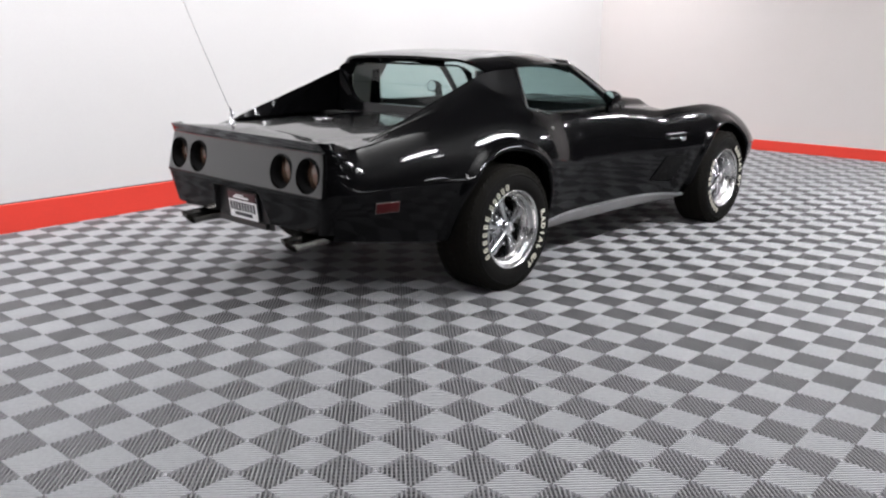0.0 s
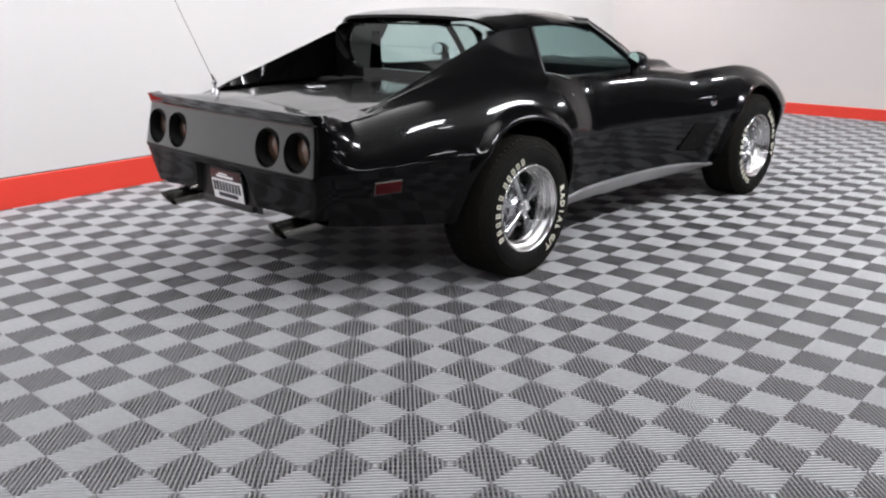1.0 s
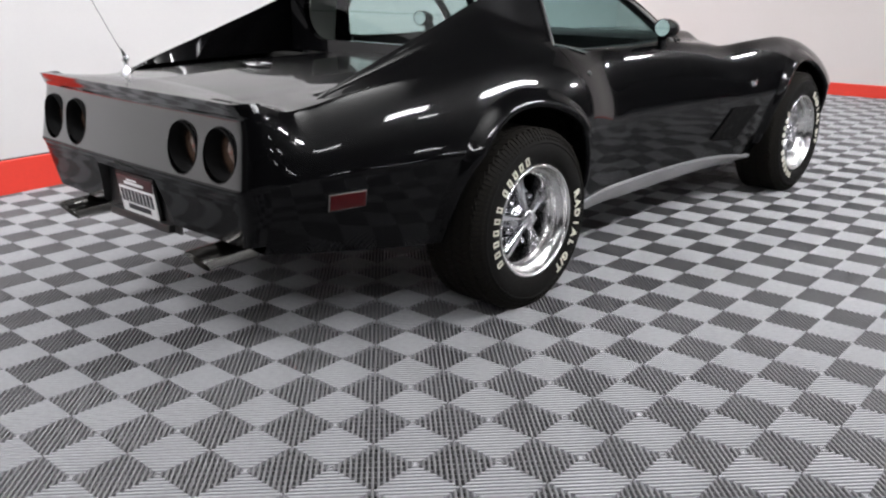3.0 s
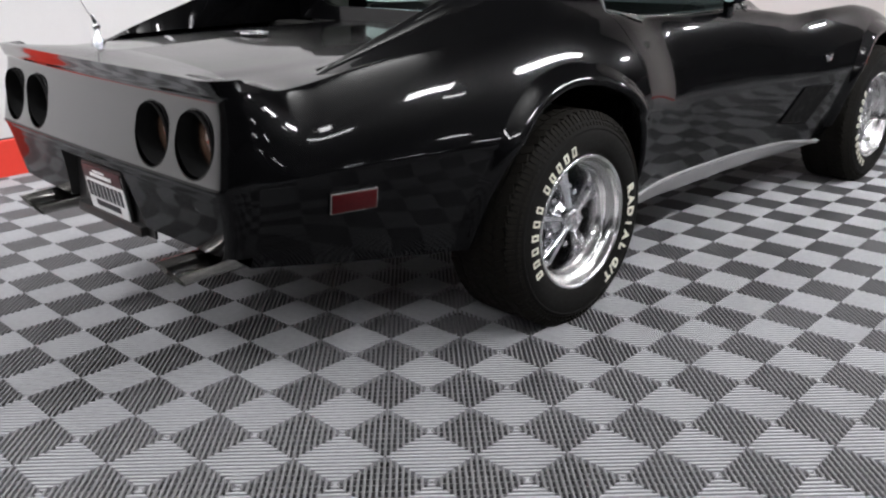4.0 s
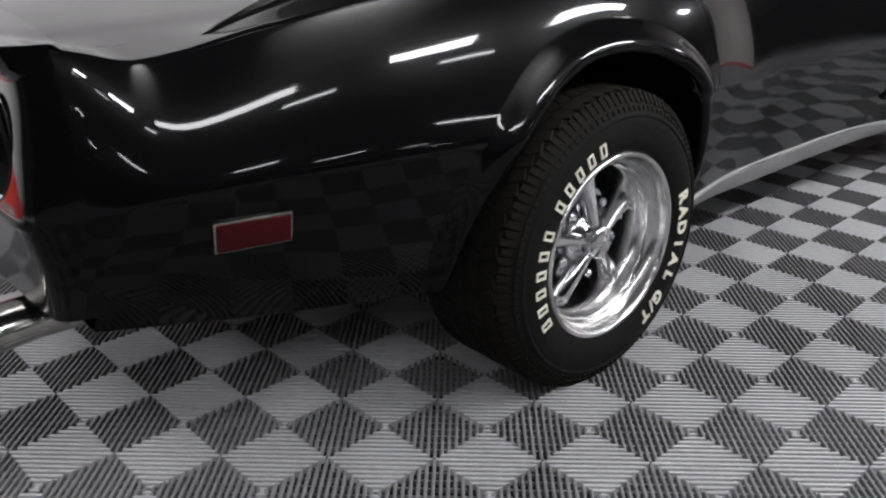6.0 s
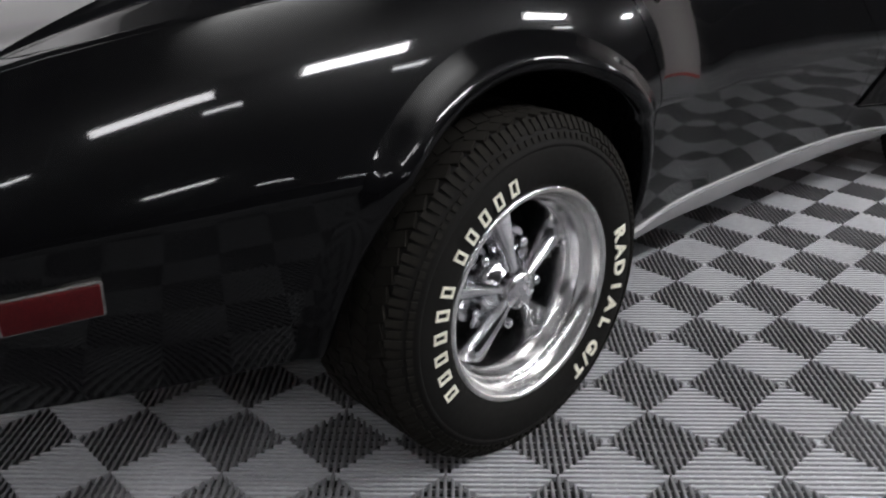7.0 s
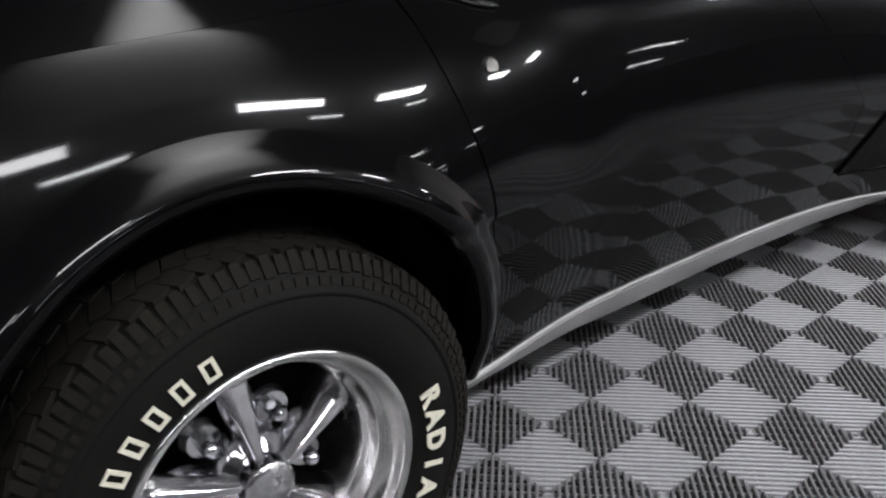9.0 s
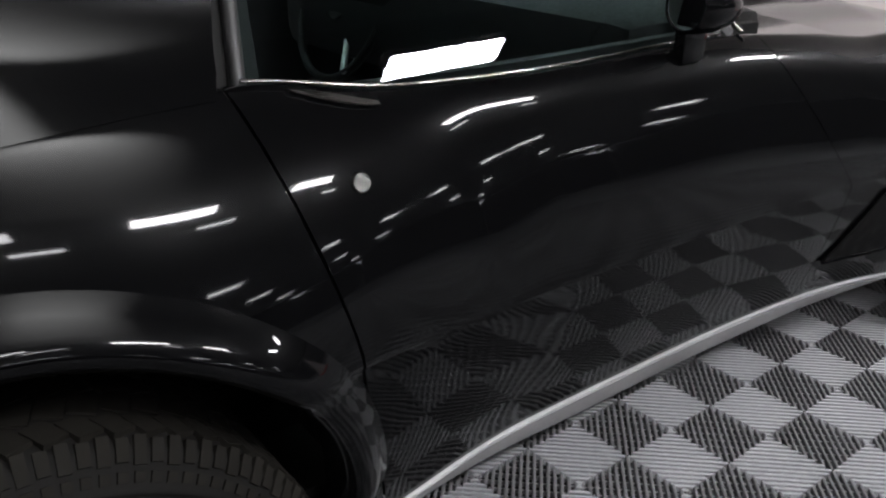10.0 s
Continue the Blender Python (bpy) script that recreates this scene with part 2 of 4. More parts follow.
right_end = Vector((7.6, -1.9, 0))
far_right = Vector((28.0, HALL_SIDE_Y, 0))
wall("wall_left", LEFT_A, LEFT_B, CEILING_Z, WALL, "plain white painted hall wall above a red base band")
wall("wall_front", LEFT_B, right_end, CEILING_Z, WALL_WARM, "end wall in a warmer white above a red base band")
wall("wall_far", Vector((28.0, -1.9, 0)), far_right, CEILING_Z, DARK_WALL, "dark far end wall of the hall")
wall("wall_return", right_end + Vector((0.15, 0, 0)), Vector((28.0, -1.9, 0)), CEILING_Z, DARK_WALL, "dark return wall behind the white end wall")
wall("wall_right", far_right, Vector((HALL_BACK_X, HALL_SIDE_Y, 0)), CEILING_Z, DARK_WALL, "dark far wall of the unlit hall")
wall("wall_back", Vector((HALL_BACK_X, HALL_SIDE_Y, 0)), LEFT_A, CEILING_Z, DARK_WALL, "dark back wall of the unlit hall")
band("baseboard", LEFT_A, LEFT_B, 0.195, 0.012, RED_PAINT, "glossy red base band along the white wall")
band("baseboard", LEFT_B, right_end, 0.125, 0.012, RED_PAINT, "low red base band along the end wall")
band("trim", LEFT_A + Vector((0, 0, 0)), LEFT_B, 0.203, 0.006, TRIM, "thin black edge strip on the red base band")
ceiling = box_part("ceiling", (7.0, -15.5, CEILING_Z + 0.1), (43, 23, 0.2), DARK_WALL, None, "", 0)
tagged(ceiling, "dark painted hall ceiling above hanging lamps", "ceiling", kind="structure")


# unseen ceiling, a lighter grey than the hall's to carry the uplight's glow
bay = box_part("ceiling", (7.0, 0.1, CEILING_Z + 0.1), (43, 8.2, 0.2), BAY_CEILING, None, "", 0)
tagged(bay, "dark grey ceiling above the car, out of view, that takes the added uplight's glow", "ceiling", kind="structure")


def ceiling_lamp(x, y, watts, L=1.22, W=0.30, turn=0.0, lit=None, z=LAMP_Z, label="long white fluorescent ceiling lamp hanging in a grey housing"):
    """A hanging tube lamp; turn tips its face towards the wall; lit, a glowing diffuser, stands in where it only shows far off."""
    ob = tagged(new("ceiling_lamp"), label, "lamp", "hall ceiling lamps")
    ob.location = (x, y, z)
    ob.rotation_euler = (radians(turn), 0, 0)
    bm = bmesh.new()
    prof = [(-W / 2, 0.0), (-W / 2, 0.05), (-W / 4, 0.09), (W / 4, 0.09), (W / 2, 0.05), (W / 2, 0.0)]
    rows = [[bm.verts.new((sx, py, pz)) for py, pz in prof] for sx in (-L / 2, L / 2)]
    for k in range(len(prof) - 1):
        bm.faces.new((rows[0][k], rows[0][k + 1], rows[1][k + 1], rows[1][k]))
    bm.faces.new(rows[0])
    bm.faces.new(rows[1][::-1])
    part("housing", bm, LAMP_CASE, ob)
    up = Matrix.Rotation(radians(-turn), 4, "X")
    for sx in (-0.5, 0.5):
        grid_part("hanger", sweep([(sx, 0, 0.09), up @ Vector((sx, 0, CEILING_Z - z))], 0.004, 6), TRIM, ob)
    if lit:
        part("diffuser", box(bmesh.new(), (0, 0, -0.004), (L - 0.02, W - 0.03, 0.008), 0.002), lit, ob, "glowing white diffuser")
        return ob
    data = bpy.data.lights.new("tubes", "AREA")
    data.shape, data.size, data.size_y, data.energy = "RECTANGLE", L - 0.02, W - 0.03, watts
    data.color = (0.975, 0.968, 1.0)
    tube = new("tubes", data)
    tube.parent = ob
    tube.location = (0, 0, -0.002)
    return ob


for lx, share in ROW:
    ceiling_lamp(lx, ROW_Y, LAMP_W * share)
    if -3 < lx < 6:
        ceiling_lamp(lx + 0.75, ROW_Y - 0.62, 0, 0.62, 0.12, lit=TUBE_GLOW, label="short slim fluorescent lamp hanging beside a longer one")
for lx, tip, share in WALL_FILL:
    ceiling_lamp(lx, WALL_FILL_Y, WALL_FILL_W * share, 1.22, 0.45, tip, label="broad white lamp added out of view to light the wall and floor")
for ly, places in HALL_ROWS:
    for lx in places:
        ceiling_lamp(lx, ly, 0, lit=TUBE_GLOW)


def added_ceiling_spot():
    """An added spotlight, out of view, that lights the ceiling beside the car for a soft glow in the paint."""
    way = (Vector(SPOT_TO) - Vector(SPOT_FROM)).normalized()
    ob = tagged(new("added_uplight"), "added grey can spotlight, out of view, turned up to make a glow on the ceiling", "lamp")
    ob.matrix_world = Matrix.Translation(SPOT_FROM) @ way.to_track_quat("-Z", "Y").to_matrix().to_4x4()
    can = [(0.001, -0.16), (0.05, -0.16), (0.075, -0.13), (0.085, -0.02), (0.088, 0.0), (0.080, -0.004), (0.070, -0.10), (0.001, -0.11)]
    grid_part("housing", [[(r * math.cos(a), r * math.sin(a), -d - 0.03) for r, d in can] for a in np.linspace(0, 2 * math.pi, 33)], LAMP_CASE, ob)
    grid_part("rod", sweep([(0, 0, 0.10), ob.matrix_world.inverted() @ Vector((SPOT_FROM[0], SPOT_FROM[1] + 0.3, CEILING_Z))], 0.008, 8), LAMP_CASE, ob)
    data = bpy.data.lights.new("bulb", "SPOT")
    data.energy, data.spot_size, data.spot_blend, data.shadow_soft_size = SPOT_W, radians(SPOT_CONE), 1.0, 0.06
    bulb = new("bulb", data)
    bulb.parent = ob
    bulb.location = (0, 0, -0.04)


added_ceiling_spot()


# ---- the car ----
CAR = pose(0.67, 0.83, 0.0, 0, 0, -1.8)
WHEELBASE, TYRE_R = 2.489, 0.338
car = tagged(new("sports_car"), "glossy black 1970s sports coupe with chrome wheels parked on grey tiles", "car")
car.matrix_world = CAR

# feature lines of the body along its length: x forward from the rear axle
CROWN_Z = ([-1.05, -0.98, -0.90, -0.84, -0.7, -0.4, 0.0, 0.30, 0.58, 0.85, 1.2, 1.5, 1.75, 2.0, 2.29, 2.52, 2.83, 3.2, 3.45], [0.853, 0.832, 0.811, 0.817, 0.846, 0.890, 0.925, 0.938, 0.903, 0.898, 0.902, 0.880, 0.855, 0.866, 0.872, 0.852, 0.79, 0.66, 0.53])
CROWN_Y = ([-1.05, -0.98, -0.9, -0.8, -0.5, 0.0, 0.35, 0.8, 1.3, 1.7, 2.1, 2.49, 2.9, 3.3, 3.45], [0.660, 0.636, 0.625, 0.640, 0.683, 0.722, 0.692, 0.712, 0.700, 0.710, 0.735, 0.740, 0.710, 0.600, 0.520])
CREASE_Y = ([-1.05, -0.75, -0.4, -0.1, 0.15, 0.45, 0.8, 1.2, 1.6, 2.0, 2.49, 2.9, 3.3, 3.45], [0.700, 0.774, 0.838, 0.873, 0.870, 0.835, 0.806, 0.805, 0.820, 0.855, 0.875, 0.850, 0.720, 0.620])
CREASE_Z = ([-1.05, -0.75, 0.0, 0.4, 0.9, 1.6, 2.49, 3.45], [0.612, 0.625, 0.622, 0.612, 0.604, 0.598, 0.585, 0.52])
BOTTOM_Z = ([-1.05, -0.7, -0.35, 0.4, 0.8, 1.6, 2.0, 3.0, 3.45], [0.398, 0.352, 0.312, 0.27, 0.30, 0.30, 0.27, 0.27, 0.33])
MID_Z = ([-1.05, -0.9, -0.4, 0.1, 1.6, 1.8, 2.0, 2.33, 2.52, 2.9, 3.3, 3.45], [0.866, 0.870, 0.882, 0.886, 0.87, 0.872, 0.868, 0.845, 0.815, 0.745, 0.61, 0.53])


@functools.lru_cache(maxsize=None)
def nodes_at(x):
    """Half the cross-section at x, from the centre line out and down: the top, the flank's two corners and the part below the crease."""
    yp, zp = curve_at(*CROWN_Y, x), curve_at(*CROWN_Z, x)
    yc, zc = curve_at(*CREASE_Y, x), curve_at(*CREASE_Z, x)
    zb, zm = curve_at(*BOTTOM_Z, x), curve_at(*MID_Z, x)
    front = min(max((x - 1.2) / 0.4, 0), 1)
    valley_front = zm - 0.05 + (zp - zm + 0.05) * 0.45 - 0.012
    valley = (zm - 0.036) * (1 - front) + valley_front * front
    tail = min(max((-0.70 - x) / 0.15, 0), 1)
    valley = min(valley, zp - 0.006 + 0.030 * tail)
    near = (yp + (yc - yp) * 0.12, zp - 0.010 * (zp - zc) / 0.3)
    upper = [(0, zm), (0.27, zm - 0.009 - 0.007 * front), (0.44, zm - 0.022 - 0.029 * front), (yp - 0.11, valley), (yp, zp), near]
    k = 1 - 0.2 * min(max((-0.25 - x) / 0.4, 0), 1)
    lower = [(yc, zc), (yc - 0.018 * k, zc - 0.09), (yc - 0.045 * k, (zc + zb) / 2 - 0.04), (yc - 0.085 * k, zb)]
    return upper, (yp, zp, yc, zc), lower


CROWN_V, CREASE_V, BOTTOM_V, TUCK_V = 4.0, 7.0, 10.0, 11.0


def haunch(x):
    """The swell of the rear wing over the flank: it ends in a hollow on the door, behind the lock."""
    q = min(max((0.66 - x) / 0.32, 0), 1) if x > 0.34 else min(max((x + 0.20) / 0.54, 0), 1)
    return HAUNCH * q * q * (3 - 2 * q)


HAUNCH = 0.045


def shell(x, v):
    upper, (yp, zp, yc, zc), lower = nodes_at(x)
    if v <= CROWN_V:
        return spline_at(upper, v)
    if v <= CREASE_V:
        a = math.pi / 2 * (v - CROWN_V) / (CREASE_V - CROWN_V)
        e = float(np.interp(x, (-0.95, -0.5, 0.0, 0.35, 0.75), (1.62, 1.58, 1.76, 1.76, 1.3)))
        return (yp + (yc - yp) * math.sin(a) ** e + haunch(x) * math.sin(2 * a), zc + (zp - zc) * max(math.cos(a), 0) ** e)
    if v <= BOTTOM_V:
        return spline_at(lower, v - CREASE_V)
    y, z = lower[-1]
    return (y - 0.16 * (v - BOTTOM_V), z + 0.012 * (v - BOTTOM_V))


@functools.lru_cache(maxsize=None)
def side_profile(x):
    return np.array([shell(x, v) for v in np.linspace(CROWN_V, BOTTOM_V, 60).tolist()])


def side_y(x, z):
    """The half width of the body's side at a height."""
    p = side_profile(round(x, 4))
    return float(np.interp(-z, -p[:, 1], p[:, 0]))


DOOR_FRONT = 1.56


def slanted(u, z):
    """Panel edges lean: the door's rear edge runs forward downwards, its front edge forward below the belt."""
    rear = 0.26 * (0.72 - z) * math.exp(-(((u - 0.37) / 0.22) ** 2))
    fore = -0.85 * max(z - 0.59, 0) * math.exp(-(((u - DOOR_FRONT) / 0.2) ** 2))
    return u + rear + fore


ARCHES = ((0.005, 0.352, 0.402), (WHEELBASE + 0.005, 0.345, 0.395))


def panel(name, x0, x1, v0, v1, side, du=0.018, dv=0.12, arches=True, label="", gap=0.0008):
    """A body panel: a stretch of the shell, with the wheel arches cut out and narrow gaps round it."""
    nu, nv = max(int((x1 - x0) / du), 2) + 1, max(int((v1 - v0) / dv), 2) + 1
    pts = np.zeros((nu, nv, 3))
    for i, u in enumerate(np.linspace(x0 + gap, x1 - gap, nu).tolist()):
        for j, v in enumerate(np.linspace(v0, v1, nv).tolist()):
            z = shell(u, v)[1]
            x = slanted(u, z)
            y, z = shell(x, v)
            pts[i, j] = (x, -side * y, z)
    drop = set()
    if arches:
        vs = np.linspace(v0, v1, nv)
        for cx, cz, r in ARCHES:
            dx, dz = pts[..., 0] - cx, pts[..., 2] - cz
            d = np.hypot(dx, dz)
            d = np.where(dz < 0, np.abs(dx) + np.where(dx < 0, 0.35, 0.0) * dz, d)
            low = np.broadcast_to(vs >= CROWN_V, d.shape)
            for i in range(nu):
                for j in range(nv):
                    if low[i, j] and abs(d[i, j] - r) < 0.0105 and abs(dx[i, j]) < r + 0.02:
                        k = r / max(d[i, j], 1e-6)
                        if dz[i, j] < 0:
                            pts[i, j, 0] = cx + math.copysign(r - (0.35 * dz[i, j] if dx[i, j] < 0 else 0), dx[i, j])
                        else:
                            pts[i, j, 0], pts[i, j, 2] = cx + dx[i, j] * k, cz + dz[i, j] * k
            for i in range(nu - 1):
                for j in range(nv - 1):
                    c = d[i:i + 2, j:j + 2].mean()
                    if low[i, j] and c < r:
                        drop.add((i, j))
    faces = [f for n, f in enumerate(grid_faces(nu, nv)) if (n // (nv - 1), n % (nv - 1)) not in drop]
    if side < 0:
        faces = [f[::-1] for f in faces]
    me = mesh_from(name, pts.reshape(-1, 3), faces, PAINT, sharp=28)
    bm = bmesh.new()
    bm.from_mesh(me)
    bmesh.ops.delete(bm, geom=[v for v in bm.verts if not v.link_faces], context="VERTS")
    # loose slivers at the arches go
    left, largest = set(bm.verts), []
    while left:
        group, edge = [], [left.pop()]
        while edge:
            v = edge.pop()
            group.append(v)
            for e in v.link_edges:
                w = e.other_vert(v)
                if w in left:
                    left.discard(w)
                    edge.append(w)
        largest = max(largest, group, key=len)
    keep = set(largest)
    bmesh.ops.delete(bm, geom=[v for v in bm.verts if v not in keep], context="VERTS")
    bm.to_mesh(me)
    bm.free()
    crisp_rim(me)
    ob = put_mesh(name, me, car, label)
    s = ob.modifiers.new("sheet", "SOLIDIFY")
    s.thickness, s.offset = 0.003, -1
    return ob


TAIL_X = -1.03
for side in (1, -1):
    panel("quarter_panel", TAIL_X - 0.0008, 0.3685, 3.4, TUCK_V, side, dv=0.10)
    panel("door_panel", 0.37, DOOR_FRONT, CROWN_V, BOTTOM_V, side, dv=0.10, gap=0.0016)
    panel("front_fender", DOOR_FRONT, 3.44, 3.0, TUCK_V, side, dv=0.10)
    panel("hood", 1.62, 3.44, 0.0, 3.0, side, du=0.03, arches=False)
    panel("rear_deck", TAIL_X, 0.12, 0.0, 3.4, side, du=0.03, arches=False, gap=0.0)

# the tail: a rounded bumper cover with a spoiler lip
TAIL_PROFILE = ([0.385, 0.45, 0.53, 0.592, 0.606, 0.612, 0.70, 0.804, 0.812, 0.819, 0.840, 0.858], [-1.076, -1.084, -1.094, -1.108, -1.116, -1.112, -1.097, -1.082, -1.084, -1.091, -1.101, -1.111])
LIGHTS = [(y, 0.700, 0.080) for y in (-0.552, -0.358, 0.358, 0.552)]


def top_z(x, y):
    """The height of the deck at a place."""
    p = np.array([shell(x, v) for v in np.linspace(0, 5.5, 60).tolist()])
    return float(np.interp(y, p[:, 0], p[:, 1]))


def ramp(v, a, b):
    q = min(max((v - a) / (b - a), 0), 1)
    return q * q * (3 - 2 * q)


# the power bulge of the bonnet
rows = []
for x in np.linspace(1.70, 2.58, 56).tolist():
    rise = 0.047 * ramp(x, 1.70, 1.86) * (1 - ramp(x, 2.36, 2.57))
    wide = 0.30 - 0.05 * ramp(x, 1.9, 2.5)
    rows.append([(x, y, top_z(x, abs(y)) - 0.001 + rise * (1 - ramp(abs(y), wide - 0.075, wide))) for y in np.linspace(-0.32, 0.32, 49).tolist()])
grid_part("hood_bulge", rows, PAINT, car, "raised bulge in the middle of the bonnet", sharp=40)


def tail_half_width(z):
    return side_y(TAIL_X, min(z, 0.828)) - max(z - 0.828, 0) * 0.25


def tail_x(y, z):
    """The tail's face: flat, slightly bowed, with tight corners."""
    s = min(abs(y) / tail_half_width(z), 1)
    return TAIL_X - (TAIL_X - curve_at(*TAIL_PROFILE, z)) * max(1 - s**60, 0) ** 0.5 - 0.014 * (1 - s * s)


def cut_round(pts, drop, a, b, r, near):
    """Cuts a round hole into a grid of points: those near the rim move onto it."""
    nu, nv = pts.shape[:2]
    dy, dz = pts[..., 1] - a, pts[..., 2] - b
    d = np.hypot(dy, dz)
    for i, j in zip(*np.nonzero(np.abs(d - r) < near)):
        pts[i, j, 1], pts[i, j, 2] = a + dy[i, j] * r / d[i, j], b + dz[i, j] * r / d[i, j]
    for i in range(nu - 1):
        for j in range(nv - 1):
            if d[i:i + 2, j:j + 2].mean() < r:
                drop.add((i, j))


def tail_cover():
    zs = np.concatenate([np.linspace(0.428, 0.792, 74), np.linspace(0.795, 0.858, 34)]).tolist()
    inner = np.linspace(0, 0.94, 122)
    half = np.concatenate([inner, 1 - 0.06 * (1 - np.linspace(0, 1, 16)[1:]) ** 1.6])
    across = np.concatenate([-half[:0:-1], half]).tolist()
    pts = []
    for z in zs:
        w = tail_half_width(z)
        sag = 0.006 * min(max((z - 0.80) / 0.058, 0), 1)
        row = [(tail_x(w * s, z), w * s, z - sag * abs(s) ** 8) for s in across]
        # the cover's ends carry on the taper of the flanks
        pts.append([(x, y - math.copysign(0.24 * (TAIL_X - x) * abs(y / w) ** 8, y), h) for x, y, h in row])
    edge = pts[-1]
    # the lip turns over and runs forward into the deck
    fore = TAIL_X + 0.05
    narrow = curve_at(*CROWN_Y, fore) / curve_at(*CROWN_Y, TAIL_X)
    for q in (0.08, 0.2, 0.4, 0.65, 0.85, 1.0):
        ease = q * q * (3 - 2 * q)
        row = []
        for x, y, z in edge:
            yy = y * (1 + (narrow - 1) * q)
            row.append((x + (fore - x) * q, yy, z + (top_z(fore, abs(yy)) + 0.0015 - z) * ease + 0.004 * math.sin(math.pi * q) * (1 - (abs(y) / 0.68) ** 6)))
        pts.append(row)
    pts = np.array(pts)
    nu, nv = pts.shape[:2]
    drop = set()
    for cy, cz, r in LIGHTS:
        cut_round(pts, drop, cy, cz, r, 0.0034)
    # the plate's recess: the rim's neighbours move onto it
    def well_edge(z, side):
        return float(np.interp(z, (0.428, 0.50, 0.574), (0.235, 0.225, 0.212) if side > 0 else (0.245, 0.212, 0.178)))
    top_row = min(range(nu), key=lambda i: abs(pts[i, nv // 2, 2] - 0.574))
    pts[top_row, :, 2] = 0.574
    for i in range(top_row + 1):
        for side in (1, -1):
            edge_y = side * well_edge(pts[i, nv // 2, 2], side)
            j = int(np.argmin(np.abs(pts[i, :, 1] - edge_y)))
            pts[i, j, 1] = edge_y
    for i in range(top_row):
        for j in range(nv - 1):
            c = pts[i:i + 2, j:j + 2].mean(axis=(0, 1))
            if -well_edge(c[2], -1) < c[1] < well_edge(c[2], 1):
                drop.add((i, j))
    faces = [f for k, f in enumerate(grid_faces(nu, nv)) if (k // (nv - 1), k % (nv - 1)) not in drop]
    me = mesh_from("rear_bumper", pts.reshape(-1, 3), faces, PAINT, sharp=38)
    bm = bmesh.new()
    bm.from_mesh(me)
    bmesh.ops.delete(bm, geom=[v for v in bm.verts if not v.link_faces], context="VERTS")
    bmesh.ops.recalc_face_normals(bm, faces=bm.faces)
    bm.to_mesh(me)
    bm.free()
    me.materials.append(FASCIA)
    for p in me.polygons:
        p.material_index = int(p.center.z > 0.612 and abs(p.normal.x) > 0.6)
    return put_mesh("rear_bumper", me, car, "glossy black moulded tail panel with spoiler lip")


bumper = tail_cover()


def tail_light(y, z, r):
    """A round lamp set deep into the tail."""
    x = tail_x(y, z) + 0.003
    prof = [(r, -0.002), (r - 0.003, 0.004), (r - 0.006, -0.062)]
    cup = [[(x - d, y + rr * math.cos(a), z + rr * math.sin(a)) for rr, d in prof] for a in np.linspace(0, 2 * math.pi, 41)]
    ob = grid_part("tail_light", cup, DARK, car, "round smoked brown tail lamp in a deep black well")
    lens = [[(x + 0.050 - 0.018 * (1 - (q / 1.0) ** 2), y + 0.070 * q * math.cos(a), z + 0.070 * q * math.sin(a)) for q in np.linspace(0.001, 1, 8)] for a in np.linspace(0, 2 * math.pi, 33)]
    grid_part("lens", lens, LAMP_LENS, ob)
    edge = [(tail_x(y + r * math.cos(a), z + r * math.sin(a)) + 0.001, y + (r + 0.0015) * math.cos(a), z + (r + 0.0015) * math.sin(a)) for a in np.linspace(0, 2 * math.pi, 49)[:-1]]
    grid_part("bezel", sweep(edge, 0.0022, 8, True), PAINT, ob)
    ring = [(x + 0.054, y + 0.071 * math.cos(a), z + 0.071 * math.sin(a)) for a in np.linspace(0, 2 * math.pi, 33)[:-1]]
    grid_part("lens_ring", sweep(ring, 0.003, 8, True), DARK, ob)
    back = [[(x + 0.063, y + q * math.cos(a), z + q * math.sin(a)) for q in (0.001, r)] for a in np.linspace(0, 2 * math.pi, 33)]
    grid_part("lamp_back", back, DARK, ob)


for y, z, r in LIGHTS:
    tail_light(y, z, r)


# ---- roof, sails and glass ----
SAIL_T = ([-0.86, -0.78, -0.70, -0.60, -0.45, -0.2, 0.02, 0.2, 0.36], [0.811, 0.832, 0.864, 0.900, 0.950, 1.036, 1.112, 1.158, 1.172])
SAIL_Y = ([-0.86, -0.45, 0.0, 0.36], [0.605, 0.590, 0.572, 0.555])


